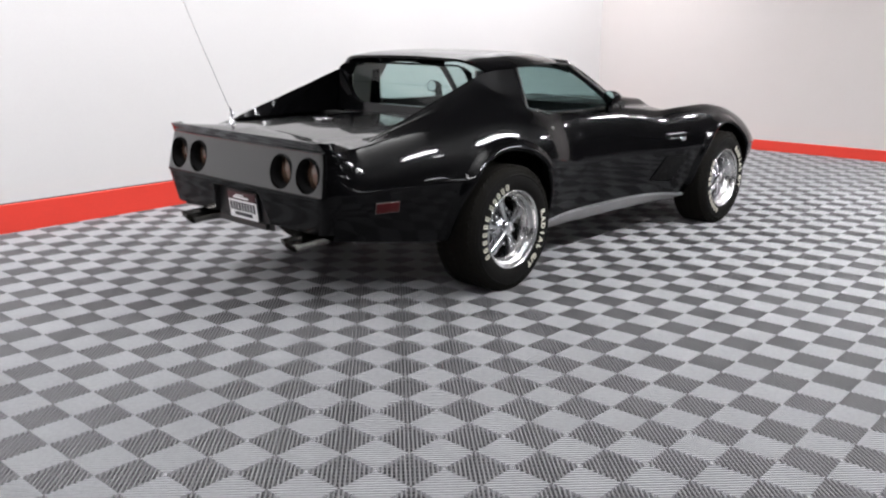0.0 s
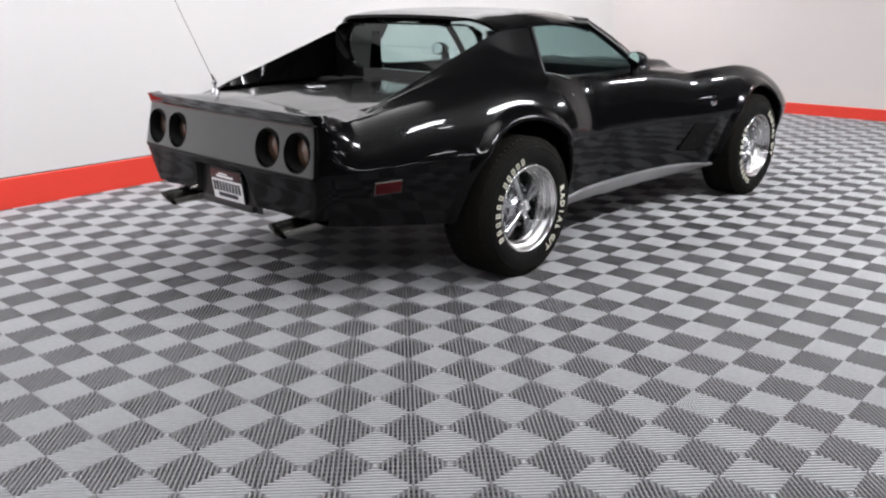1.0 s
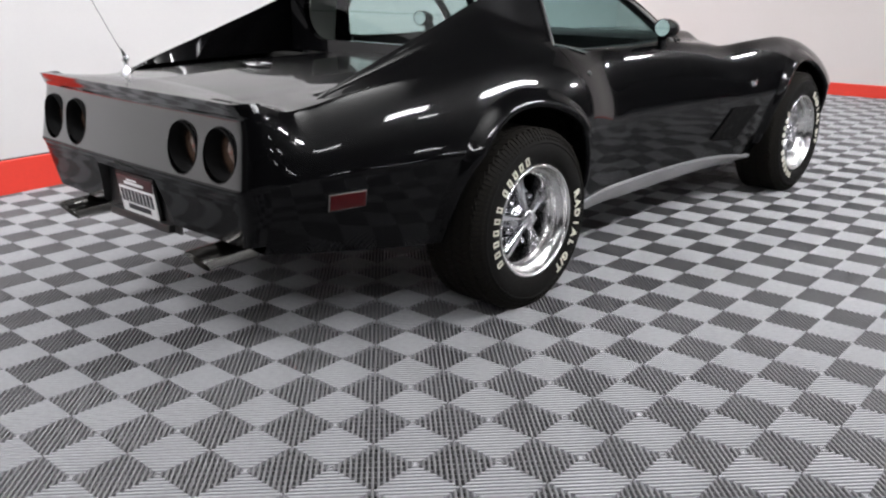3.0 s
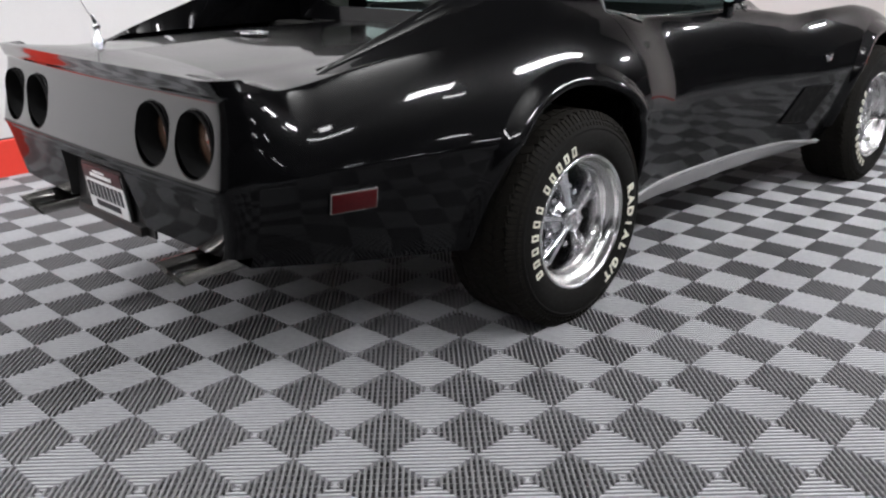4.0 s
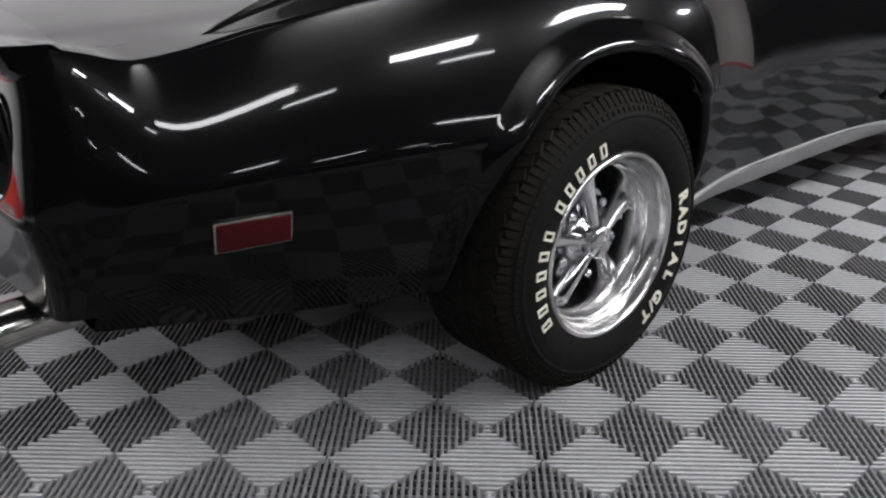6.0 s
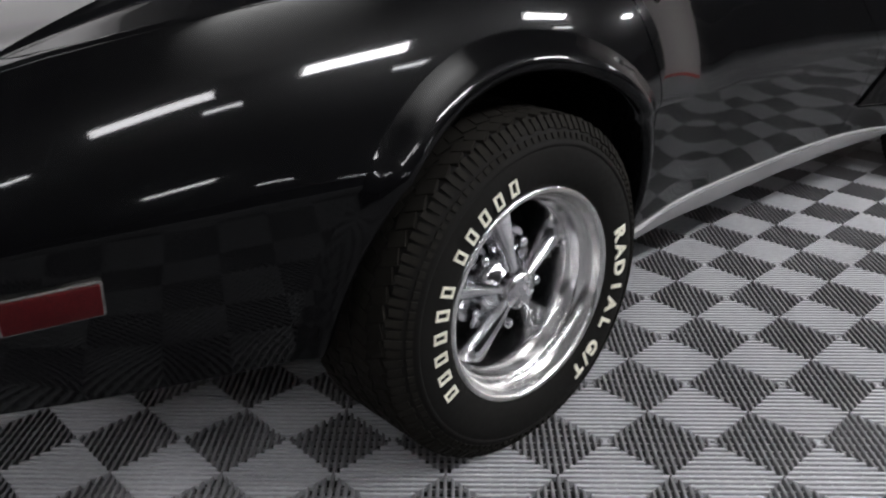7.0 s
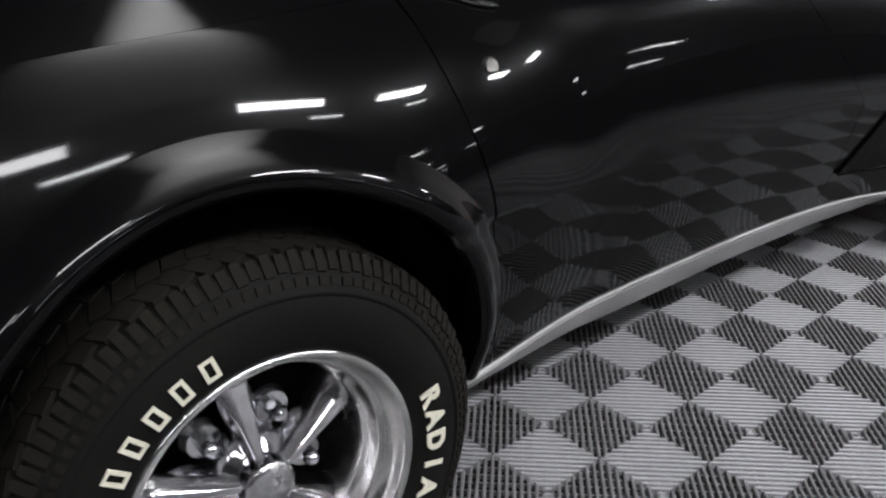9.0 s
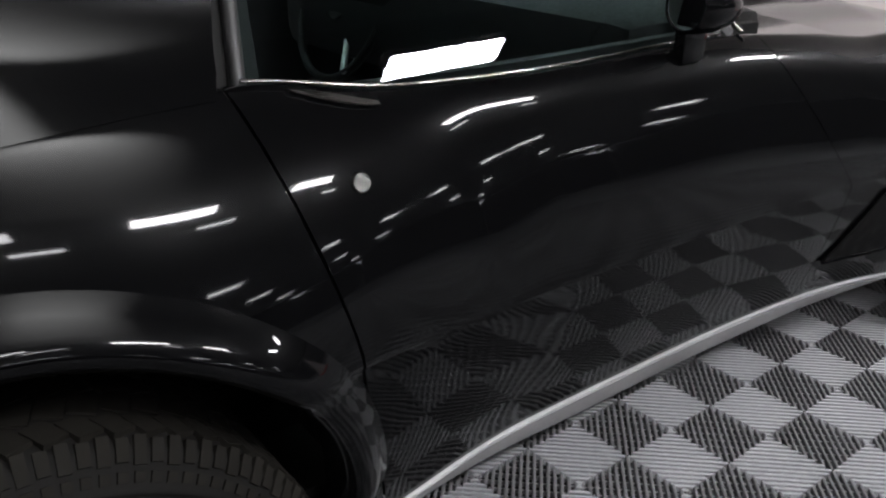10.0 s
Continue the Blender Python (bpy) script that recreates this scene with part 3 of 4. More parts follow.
def sail(side):
    rows = []
    for s in np.linspace(0, 1, 60):
        xt = -0.86 + 1.22 * s
        xb = -0.90 + 1.20 * s
        zt, yt = curve_at(*SAIL_T, xt), curve_at(*SAIL_Y, xt)
        yb, zb = shell(xb, 4.06)
        yi, zi = yt - 0.018, min(curve_at(*MID_Z, min(xt, 0.1)) - 0.02, zt - 0.004)
        h = max(zt - zb, 0.0)
        row = []
        for q in np.linspace(0, 1, 9):
            row.append((xt, yi + (yt - yi) * q, zi + (zt - zi) * q))
        # a leaning wall, a tight hollow and a slope that runs into the flank's shoulder
        y1, z1 = shell(xb, 4.35)
        y2, z2 = shell(xb, 4.42)
        reach, d = math.hypot(y1 - yt, z1 - zt), math.hypot(y2 - y1, z2 - z1)
        d0, d1 = (0.43, -0.903), ((y2 - y1) / d, (z2 - z1) / d)
        det = d0[0] * d1[1] - d0[1] * d1[0]
        ka = ((y1 - yt) * d1[1] - (z1 - zt) * d1[0]) / det if det > 0.2 else 0.4 * reach
        ka = min(max(ka, 0.3 * reach), 0.75 * reach)
        corner = Vector((yt + d0[0] * ka, zt + d0[1] * ka))
        top, foot = Vector((yt, zt)), Vector((y1 + 0.0003, z1 + 0.0003))
        f = min(0.045, 0.55 * ka, 0.55 * (foot - corner).length)
        a, b = corner + (top - corner).normalized() * f, corner + (foot - corner).normalized() * f
        line = [top.lerp(a, q) for q in np.linspace(0.05, 0.96, 8)]
        line += [a.lerp(corner, q).lerp(corner.lerp(b, q), q) for q in np.linspace(0, 1, 13)]
        line += [b.lerp(foot, q) for q in np.linspace(0.1, 1, 8)]
        row += [(xt + (xb - xt) * q, *p) for q, p in zip(np.linspace(0.02, 1, len(line)), line)]
        rows.append([(x, -side * y, z) for x, y, z in row])
    return grid_part("sail_panel", rows if side < 0 else rows[::-1], PAINT, car, "black sail panel flowing from the roof to the deck", sharp=30)


ROOF_Z = ([0.02, 0.2, 0.5, 0.75, 0.92], [1.202, 1.226, 1.238, 1.222, 1.192])


def roof_panel(name, x0, x1, y0, y1, label=""):
    rows = []
    for x in np.linspace(x0, x1, 28):
        row = []
        w = 0.576 - 0.03 * max(0, (x - 0.4) / 0.5)
        for s in np.linspace(y0, y1, 32):
            a = abs(s)
            xs = x + 0.06 * max(0, (a - 0.7) / 0.3) ** 2 * (x1 - x) / (x1 - x0) * (x0 < 0.1)
            row.append((xs, w * s, curve_at(*ROOF_Z, xs) - 0.018 * a * a - 0.056 * max(0, (a - 0.72) / 0.28) ** 2.2))
        rows.append(row)
    return grid_part(name, rows, PAINT, car, label, thick=0.016)


for side in (1, -1):
    sail(side)
roof_panel("roof", 0.035, 0.345, -1, 1, "glossy black rear roof band")
roof_panel("roof_bar", 0.351, 0.92, -0.075, 0.075)
roof_panel("roof_panel", 0.351, 0.92, 0.085, 1, "removable glossy black roof panel")
roof_panel("roof_panel", 0.351, 0.92, -1, -0.085, "removable glossy black roof panel")


def strip(name, path, r, mat, parent, label=""):
    return grid_part(name, sweep(path, r, 8), mat, parent, label)


# rear window, upright between the sails
def rear_window():
    ob_pts, hole = [], []
    x = 0.07
    half, low, high, rad = 0.495, 0.925, 1.170, 0.125
    loop = []
    for cx, cz, a0 in ((half - rad, high - rad, 0), (-(half - rad), high - rad, 90), (-(half - rad), low + rad, 180), (half - rad, low + rad, 270)):
        for k in range(9):
            a = radians(a0 + 90 * k / 8)
            loop.append((cx + rad * math.cos(a), cz + rad * math.sin(a)))
    n = len(loop)
    outer = [max(min(y * 1.32, 0.548), -0.548) for y, z in loop]
    outer = [(y, 1.184 - 0.054 * y * y - 0.056 * max(0, (abs(y) / 0.576 - 0.72) / 0.28) ** 2.2 if z > 1.0 else 0.874) for y, (_, z) in zip(outer, loop)]
    verts = [(x - 0.02, y, z) for y, z in loop] + [(x - 0.05, y, z) for y, z in outer] + [(x + 0.01, y, z) for y, z in loop]
    faces = [(k, (k + 1) % n, n + (k + 1) % n, n + k) for k in range(n)] + [(k, (k + 1) % n, 2 * n + (k + 1) % n, 2 * n + k) for k in range(n)]
    frame_ob = put_mesh("rear_window_frame", mesh_from("rear_window_frame", verts, faces, PAINT, sharp=30), car)
    glass = put_mesh("rear_window", mesh_from("rear_window", [(x, y, z) for y, z in loop], [tuple(range(n))], GLASS), car, "upright flat rear window of pale tinted glass")
    glass.visible_shadow = False
    return frame_ob


rear_window()

# windscreen and pillars
A_TOP, A_LOW = (0.90, 0.535, 1.162), (1.27, 0.685, 0.895)
screen = []
for q in np.linspace(0, 1, 16):
    row = []
    for s in np.linspace(-1, 1, 30):
        w = A_TOP[1] + (A_LOW[1] - A_TOP[1]) * q
        x = A_TOP[0] + (A_LOW[0] - A_TOP[0]) * q + (0.02 + 0.26 * q) * (1 - s * s) + 0.0
        z = A_TOP[2] + (A_LOW[2] - A_TOP[2]) * q + 0.02 * (1 - q) * (1 - s * s) + 0.015 * math.sin(math.pi * q)
        row.append((x, w * s, z - 0.02 * q * (1 - s * s)))
    screen.append(row)
windscreen = grid_part("windscreen", screen, GREEN_GLASS, car, "raked green tinted windscreen")
windscreen.visible_shadow = False
strip("windscreen_header", [(x, y, z + 0.006) for x, y, z in screen[0]], 0.022, PAINT, car)
cowl = [[(x + 0.36 * k / 5 * (1 if k else 0) - 0.01, y * (1 + 0.03 * k / 5), z - 0.012 - 0.004 * k) for x, y, z in screen[-1]] for k in range(6)]
grid_part("cowl", cowl, PAINT, car)
for side in (1, -1):
    pillar = [screen[k][0 if side > 0 else -1] for k in range(16)]
    strip("windscreen_pillar", [(x - 0.008, y * 0.99, z) for x, y, z in pillar], 0.021, TRIM, car)
    strip("chrome_moulding", [(x + 0.012, y * 1.020, z + 0.010) for x, y, z in pillar], 0.004, STEEL, car)

# side windows: leaning flat panes
BELT = [(x, *shell(x, CROWN_V)) for x in np.linspace(0.345, 1.24, 26).tolist()]


def pane_y(z):
    return 0.688 - (z - 0.90) * 0.545


for side in (1, -1):
    rows = []
    for x, y, z in BELT:
        t = (x - 0.345) / 0.895
        xt = 0.395 + (0.90 - 0.395) * t
        top = 1.160 + 0.010 * math.sin(math.pi * t)
        zs = [z - 0.01 + (top - z + 0.01) * q for q in np.linspace(0, 1, 10)]
        rows.append([(x + (xt - x) * q, -side * pane_y(zz), zz) for q, zz in zip(np.linspace(0, 1, 10), zs)])
    pane = grid_part("side_window", rows, GREEN_GLASS, car, "frameless green tinted side window, fully raised")
    pane.visible_shadow = False
    strip("window_moulding", [(x, -side * (y - 0.012), z + 0.002) for x, y, z in BELT], 0.0026, STEEL, car, "thin bright moulding under the side window")
    strip("window_seal", [r[-1] for r in rows], 0.011, TRIM, car)
    strip("window_seal", rows[0], 0.010, TRIM, car)

# ---- cabin ----
def seat(y):
    part("seat", box(box(bmesh.new(), (0.78, y, 0.40), (0.50, 0.46, 0.16), 0.05), (0.54, y, 0.60), (0.16, 0.46, 0.50), 0.06, Matrix.Rotation(radians(-14), 4, "Y")), VINYL, car, "black vinyl bucket seat")


seat(-0.32)
seat(0.23)
tub = bmesh.new()
box(tub, (0.75, 0, 0.27), (1.7, 1.30, 0.06))
box(tub, (-0.05, 0, 0.62), (0.10, 1.2, 0.5), 0.02)
box(tub, (0.75, 0, 0.40), (1.5, 0.20, 0.24), 0.03)
part("cabin_floor", tub, CARPET, car)
dash = bmesh.new()
box(dash, (1.27, 0, 0.82), (0.40, 1.26, 0.22), 0.05)
box(dash, (1.16, 0.30, 0.91), (0.20, 0.44, 0.10), 0.04)
box(dash, (1.18, 0, 0.66), (0.20, 0.26, 0.32), 0.03)
part("dashboard", dash, VINYL, car)
shelf = bmesh.new()
box(shelf, (0.20, 0, 0.84), (0.22, 1.08, 0.03), 0.01)
part("parcel_shelf", shelf, GREY_VINYL, car)
tilt = Matrix.Translation((1.09, 0.34, 0.84)) @ Matrix.Rotation(radians(-68), 4, "Y")
ring = [tilt @ Vector((0.185 * math.cos(a), 0.185 * math.sin(a), 0)) for a in np.linspace(0, 2 * math.pi, 41)[:-1]]
sw = grid_part("steering_wheel", sweep(ring, 0.011, 10, True), VINYL, car, "thin black steering wheel with metal spokes")
for a in (90, 210, 330):
    strip("spoke", [tilt @ Vector((0, 0, -0.03)), tilt @ Vector((0.18 * math.cos(radians(a)), 0.18 * math.sin(radians(a)), 0))], 0.008, DULL, sw)
hub = bmesh.new()
bmesh.ops.create_cone(hub, cap_ends=True, segments=24, radius1=0.045, radius2=0.035, depth=0.05, matrix=tilt @ Matrix.Translation((0, 0, -0.01)))
part("horn_button", hub, VINYL, sw)
for side in (1, -1):
    rows = [[(x, -side * (shell(x, CROWN_V)[0] - 0.055), z) for z in (0.42, 0.6, 0.84, 0.905)] for x in np.linspace(0.46, 1.4, 8)]
    grid_part("door_lining", rows, VINYL, car, "black vinyl door lining", thick=0.02)
    rows = [[(x, -side * y, z) for y, z in ((0.54, 0.80), (0.53, 0.92), (0.515, 1.04), (0.50, 1.14))] for x in np.linspace(0.10, 0.25, 5)]
    grid_part("pillar_trim", rows, GREY_VINYL, car, "grey inner trim beside the rear window", thick=0.01)
    rows = [[(x + lean * (z - 0.85), -side * (pane_y(z) - 0.014), z) for z in (0.82, 0.92, 1.04, 1.15)] for x, lean in ((0.20, 0.10), (0.30, 0.12), (0.365, 0.16))]
    grid_part("pillar_lining", rows, VINYL if side > 0 else GREY_VINYL, car, "vinyl lining of the door pillar", thick=0.012)

# underside
for name, centre, size in (("chassis", (1.45, 0, 0.30), (2.6, 0.98, 0.10)), ("floor_pan", (1.25, 0, 0.275), (1.5, 1.38, 0.06)), ("spare_wheel_tub", (-0.70, 0, 0.50), (0.44, 1.0, 0.14)), ("front_valance", (3.1, 0, 0.42), (0.5, 1.0, 0.2))):
    box_part(name, centre, size, DARK, car, bevel=0.03)


# ---- wheel arches ----
def flare(cx, cz, r, side, name="arch_flare"):
    rows = []
    for a in np.linspace(-24, 204, 90):
        ca, sa = math.cos(radians(a)), math.sin(radians(a))
        fade = min(1, (a + 24) / 30, (204 - a) / 30)
        low = sa < 0
        row = []
        keep = 0.30 + 0.70 * fade
        for dr, out in ((0.062, -0.002), (0.052, 0.002), (0.040, 0.010), (0.026, 0.020), (0.013, 0.025), (0.002, 0.024), (-0.008, 0.014), (-0.010, 0.0), (-0.010, -0.06)):
            dr = dr * keep if dr > 0 else dr
            rr = r + dr
            z = max(cz + (r * sa * 1.15 if low else rr * sa), 0.30 if ca > 0 else 0.325)
            x = cx + (math.copysign(rr + (0.35 * (cz - z) if ca < 0 else 0), ca) if low else rr * ca)
            y = side_y(cx + (math.copysign(r + max(dr, 0), ca) if low else (r + max(dr, 0)) * ca), z)
            row.append((x, -side * (y + out * (0.35 + 0.65 * fade)), z))
        rows.append(row)
    grid_part(name, rows if side > 0 else rows[::-1], PAINT, car, "raised glossy black lip round the wheel arch", sharp=60)
    liner = []
    for a in np.linspace(2, 178, 40):
        liner.append([(cx + (r + 0.03) * math.cos(radians(a)), -side * y, cz + (r + 0.03) * math.sin(radians(a))) for y in (0.80, 0.70, 0.55, 0.46)] + [(cx, -side * 0.45, cz)])
    grid_part("wheel_well", liner, DARK, car)


for side in (1, -1):
    for cx, cz, r in ARCHES:
        flare(cx, cz, r, side)

# sills with a dull silver cover
for side in (1, -1):
    rows, line = [], []
    for x in np.linspace(0.408, 2.06, 60):
        e = min(1, (x - 0.41) / 0.10, (2.08 - x) / 0.16)
        top = curve_at([0.43, 0.7, 1.0, 1.4, 1.75, 2.06], [0.284, 0.302, 0.307, 0.305, 0.290, 0.252], x)
        low = curve_at([0.43, 0.7, 1.0, 1.4, 1.75, 2.06], [0.230, 0.228, 0.226, 0.228, 0.230, 0.232], x)
        yb = side_y(x, top + 0.006) + 0.004
        rows.append([(x, -side * (yb - 0.020), top + 0.010), (x, -side * (yb - 0.002), top + 0.006), (x, -side * (yb + 0.001), top + 0.003), (x, -side * (yb - 0.001), top), (x, -side * (yb - 0.014), top - 0.001), (x, -side * (yb - 0.014), top - 0.005),
                     (x, -side * (yb - 0.004), top - 0.008), (x, -side * (yb - 0.016), (top + low) / 2), (x, -side * (yb - 0.046), low), (x, -side * (yb - 0.10), low - 0.004)])
    grid_part("sill_cover", rows if side < 0 else rows[::-1], SILL, car, "dull silver sill cover below the door", sharp=40)


# ---- wheels ----
def wheel(name, width):
    """A wheel standing at its own origin, its outer face towards -y. Tyre with raised letters, deep chrome rim, five spokes."""
    w = new(name)
    R, rim = TYRE_R, 0.203
    tread = width / 2
    prof = [(rim - 0.006, -tread + 0.01), (rim + 0.01, -tread - 0.002), (rim + 0.05, -tread - 0.012), (R - 0.05, -tread - 0.006), (R - 0.012, -tread + 0.018), (R - 0.003, -tread + 0.035), (R, -tread + 0.06)]
    outer = [(R, tread - 0.06), (R - 0.003, tread - 0.035), (R - 0.012, tread - 0.018), (R - 0.032, tread - 0.004), (R - 0.042, tread + 0.0025), (R - 0.0455, tread + 0.0060), (R - 0.049, tread + 0.0062), (R - 0.051, tread + 0.0042), (rim + 0.072, tread + 0.0085), (rim + 0.050, tread + 0.0095), (rim + 0.022, tread + 0.006), (rim + 0.008, tread - 0.002), (rim + 0.001, tread - 0.012), (rim - 0.006, tread - 0.02)]
    tyre = grid_part("tyre", lathe(prof + outer, 96), RUBBER, w, "black radial tyre with raised white letters", sharp=50)
    return w, tyre


CUBE = [(x, y, z) for x in (-0.5, 0.5) for y in (-0.5, 0.5) for z in (-0.5, 0.5)]
CUBE_FACES = [(0, 1, 3, 2), (4, 6, 7, 5), (0, 4, 5, 1), (2, 3, 7, 6), (0, 2, 6, 4), (1, 5, 7, 3)]


def tread_ribs(tyre, width):
    """The tread: ribs of blocks with thin slanted cuts and a row of shoulder blocks, joined, as they are too many to tell apart."""
    verts, faces = [], []
    R, half = TYRE_R, width / 2
    def block(m):
        b = len(verts)
        verts.extend(m @ Vector(p) for p in CUBE)
        faces.extend(tuple(b + k for k in f) for f in CUBE_FACES)
    n = 66
    for k in range(n):
        for yc, yw, lean in ((-0.40, 0.15, 16), (-0.225, 0.155, -20), (-0.045, 0.15, 20), (0.135, 0.155, -20), (0.305, 0.145, 24)):
            a = 2 * math.pi * (k + 0.5 * (abs(yc) < 0.2)) / n
            m = Matrix.Rotation(a, 4, "Y") @ Matrix.Translation((R - 0.0016, -yc * width, 0)) @ Matrix.Rotation(radians(lean), 4, "X")
            block(m @ Matrix.Diagonal((0.008, yw * width, 2 * math.pi * R / n * 0.86, 1)))
    n = 112
    for k in range(n):
        turn = Matrix.Rotation(2 * math.pi * k / n, 4, "Y")
        long = 1.0 if k % 2 else 0.8
        m = turn @ Matrix.Translation((R - 0.0125, -(half - 0.0185), 0)) @ Matrix.Rotation(radians(-50), 4, "Z")
        block(m @ Matrix.Diagonal((0.006, 0.030 * long, 2 * math.pi * R / n * 0.66, 1)))
        m = turn @ Matrix.Translation((R - 0.0330, -(half - 0.0020), 0)) @ Matrix.Rotation(radians(-62), 4, "Z")
        block(m @ Matrix.Diagonal((0.003, 0.011, 2 * math.pi * R / n * 0.55, 1)))
    return tagged(put_mesh("tread", mesh_from("tread", verts, faces, RUBBER_TREAD, smooth=False), tyre), kind="stuff")


def letter_mesh(ch, height):
    data = bpy.data.curves.new("letter", "FONT")
    data.body, data.size, data.extrude, data.align_x = ch, height / 0.69, 0.0012, "CENTER"
    data.offset = 0.0018
    ob = new("letter", data)
    bpy.context.view_layer.update()
    me = bpy.data.meshes.new_from_object(ob.evaluated_get(bpy.context.evaluated_depsgraph_get()))
    bpy.data.objects.remove(ob)
    me.materials.clear()
    me.materials.append(LETTER)
    return me


def on_sidewall(angle, r, y):
    """A frame on the outer sidewall: letters read outwards from the hub; angle in degrees from the car's front, upwards."""
    a = radians(angle)
    up = Vector((math.cos(a), 0, math.sin(a)))
    normal = Vector((0, -1, 0))
    right = up.cross(normal)
    m = Matrix((right, up, normal)).transposed().to_4x4()
    return Matrix.Translation(up * r + Vector((0, y, 0))) @ m


def lettering(tyre, width, turn):
    r, y, h = 0.232, -(width / 2 + 0.0100), 0.030
    word = "RADIALG/T"
    places = [15.4 - 9.3 * k for k in range(6)] + [-44.7, -51.0, -57.6]
    for ch, angle in zip(word, places):
        put_mesh("letter", letter_mesh(ch, h), tyre).matrix_basis = on_sidewall(turn + angle, r, y)
    bm_bar = bmesh.new()
    for cx, cy, wx, wy in ((-0.0072, 0.0145, 0.0052, 0.029), (0.0072, 0.0145, 0.0052, 0.029), (0, 0.0268, 0.0094, 0.0044), (0, 0.0022, 0.0094, 0.0044)):
        box(bm_bar, (cx, cy, 0), (wx, wy, 0.0024))
    bar = bpy.data.meshes.new("brand_bar")
    bm_bar.to_mesh(bar)
    bm_bar.free()
    bar.materials.append(LETTER)
    # the maker's two names, as plain hollow blocks of their size
    for angle in [206.5 - 9.6 * k for k in range(6)] + [144.2 - 9.0 * k for k in range(5)]:
        put_mesh("brand_bar", bar, tyre).matrix_basis = on_sidewall(turn + angle, r, y)


def rim_parts(w, width):
    f = width / 2
    rim = 0.203
    # rolled edge, broad hollow lip, step, inner barrel
    barrel = [(rim + 0.006, f - 0.018), (rim + 0.011, f - 0.008), (rim + 0.010, f - 0.001), (rim + 0.005, f + 0.003), (rim - 0.001, f + 0.001), (rim - 0.004, f - 0.006), (rim - 0.005, f - 0.016), (rim - 0.010, f - 0.028), (rim - 0.019, f - 0.036), (rim - 0.023, f - 0.037), (rim - 0.025, f - 0.042), (rim - 0.0265, f - 0.060), (rim - 0.032, f - 0.066), (rim - 0.0345, f - 0.070), (rim - 0.036, f - 0.082), (rim - 0.039, f - 0.12), (rim - 0.042, f - 0.20)]
    r = grid_part("rim", lathe(barrel, 112), RIM_CHROME, w, "deep chromed steel rim", sharp=60)
    # a block on the barrel stands for the slot, the hole's shade in its colour
    slot = bmesh.new()
    a = radians(62 + SPOKE_TURN)
    box(slot, (0, 0, 0), (0.003, 0.010, 0.026), 0.001, None)
    slot.transform(Matrix.Rotation(-a, 4, "Y") @ Matrix.Translation((rim - 0.0262, -(f - 0.052), 0)))
    part("rim_slot", slot, DARK, r, "small slot in the barrel, drawn as a dark block")
    disc = [(0.001, f - 0.17), (rim - 0.042, f - 0.17)]
    grid_part("brake_disc", lathe(disc, 40), DARK, w)
    # five wedge-shaped spokes with a flat ridge, narrow at the hub
    section = ((-1.0, -0.046), (-0.97, -0.020), (-0.80, -0.006), (-0.42, 0.0075), (-0.32, 0.0095), (0, 0.0105), (0.32, 0.0095), (0.42, 0.0075), (0.80, -0.006), (0.97, -0.020), (1.0, -0.046))
    for k in range(5):
        m = Matrix.Rotation(-radians(90 + 72 * k + SPOKE_TURN), 4, "Y")
        bm = bmesh.new()
        rows = []
        for q in np.linspace(0, 1, 10):
            rad = 0.036 + (0.166 - 0.036) * q
            half = 0.0125 + 0.0215 * q**1.15
            d = f - 0.052 - 0.026 * q - 0.010 * max(0, (q - 0.9) / 0.1)
            rows.append([bm.verts.new(m @ Vector((rad, -(d + dd * (0.75 + 0.35 * q)), yy * half))) for yy, dd in section])
        for r0, r1 in zip(rows, rows[1:]):
            for j in range(len(section) - 1):
                bm.faces.new((r0[j], r0[j + 1], r1[j + 1], r1[j]))
        part("spoke", bm, CHROME, w, sharp=28)
    # hub with a broad domed cap
    centre = [(0.037, f - 0.034), (0.0385, f - 0.037), (0.0385, f - 0.060), (0.042, f - 0.064), (0.056, f - 0.074), (0.062, f - 0.084), (0.066, f - 0.12)]
    hub_ob = grid_part("hub", lathe(centre, 48), CHROME, w, sharp=40)
    cap = [(0.0005, f - 0.0265), (0.012, f - 0.0268), (0.024, f - 0.0282), (0.031, f - 0.0300), (0.035, f - 0.0322), (0.037, f - 0.0345)]
    grid_part("hub_cap", lathe(cap, 48), CAP, hub_ob, "satin chrome hub cap with a worn emblem")
    mark = bmesh.new()
    for dx, dz, turn in ((-0.008, 0.002, 25), (0.007, 0.004, -25), (0.0, -0.010, 90)):
        box(mark, (0, 0, 0), (0.005, 0.0016, 0.020), 0.0005, None)
        new_verts = list(mark.verts)[-24:]
        bmesh.ops.transform(mark, matrix=Matrix.Translation((dx, -(f - 0.0272), dz)) @ Matrix.Rotation(radians(turn), 4, "Y"), verts=new_verts)
    part("cap_emblem", mark, CHROME, hub_ob, "worn raised emblem")
    for k in range(5):
        a = radians(90 + 36 + 72 * k + SPOKE_TURN)
        x, z = 0.088 * math.cos(a), 0.088 * math.sin(a)
        seat_bm = bmesh.new()
        bmesh.ops.create_cone(seat_bm, cap_ends=True, segments=20, radius1=0.030, radius2=0.024, depth=0.014, matrix=Matrix.Translation((x, -(f - 0.104), z)) @ Matrix.Rotation(radians(90), 4, "X"))
        part("lug_seat", seat_bm, CHROME, w)
        nut = bmesh.new()
        bmesh.ops.create_cone(nut, cap_ends=True, segments=6, radius1=0.0125, radius2=0.0115, depth=0.026, matrix=Matrix.Translation((x, -(f - 0.088), z)) @ Matrix.Rotation(radians(90), 4, "X"))
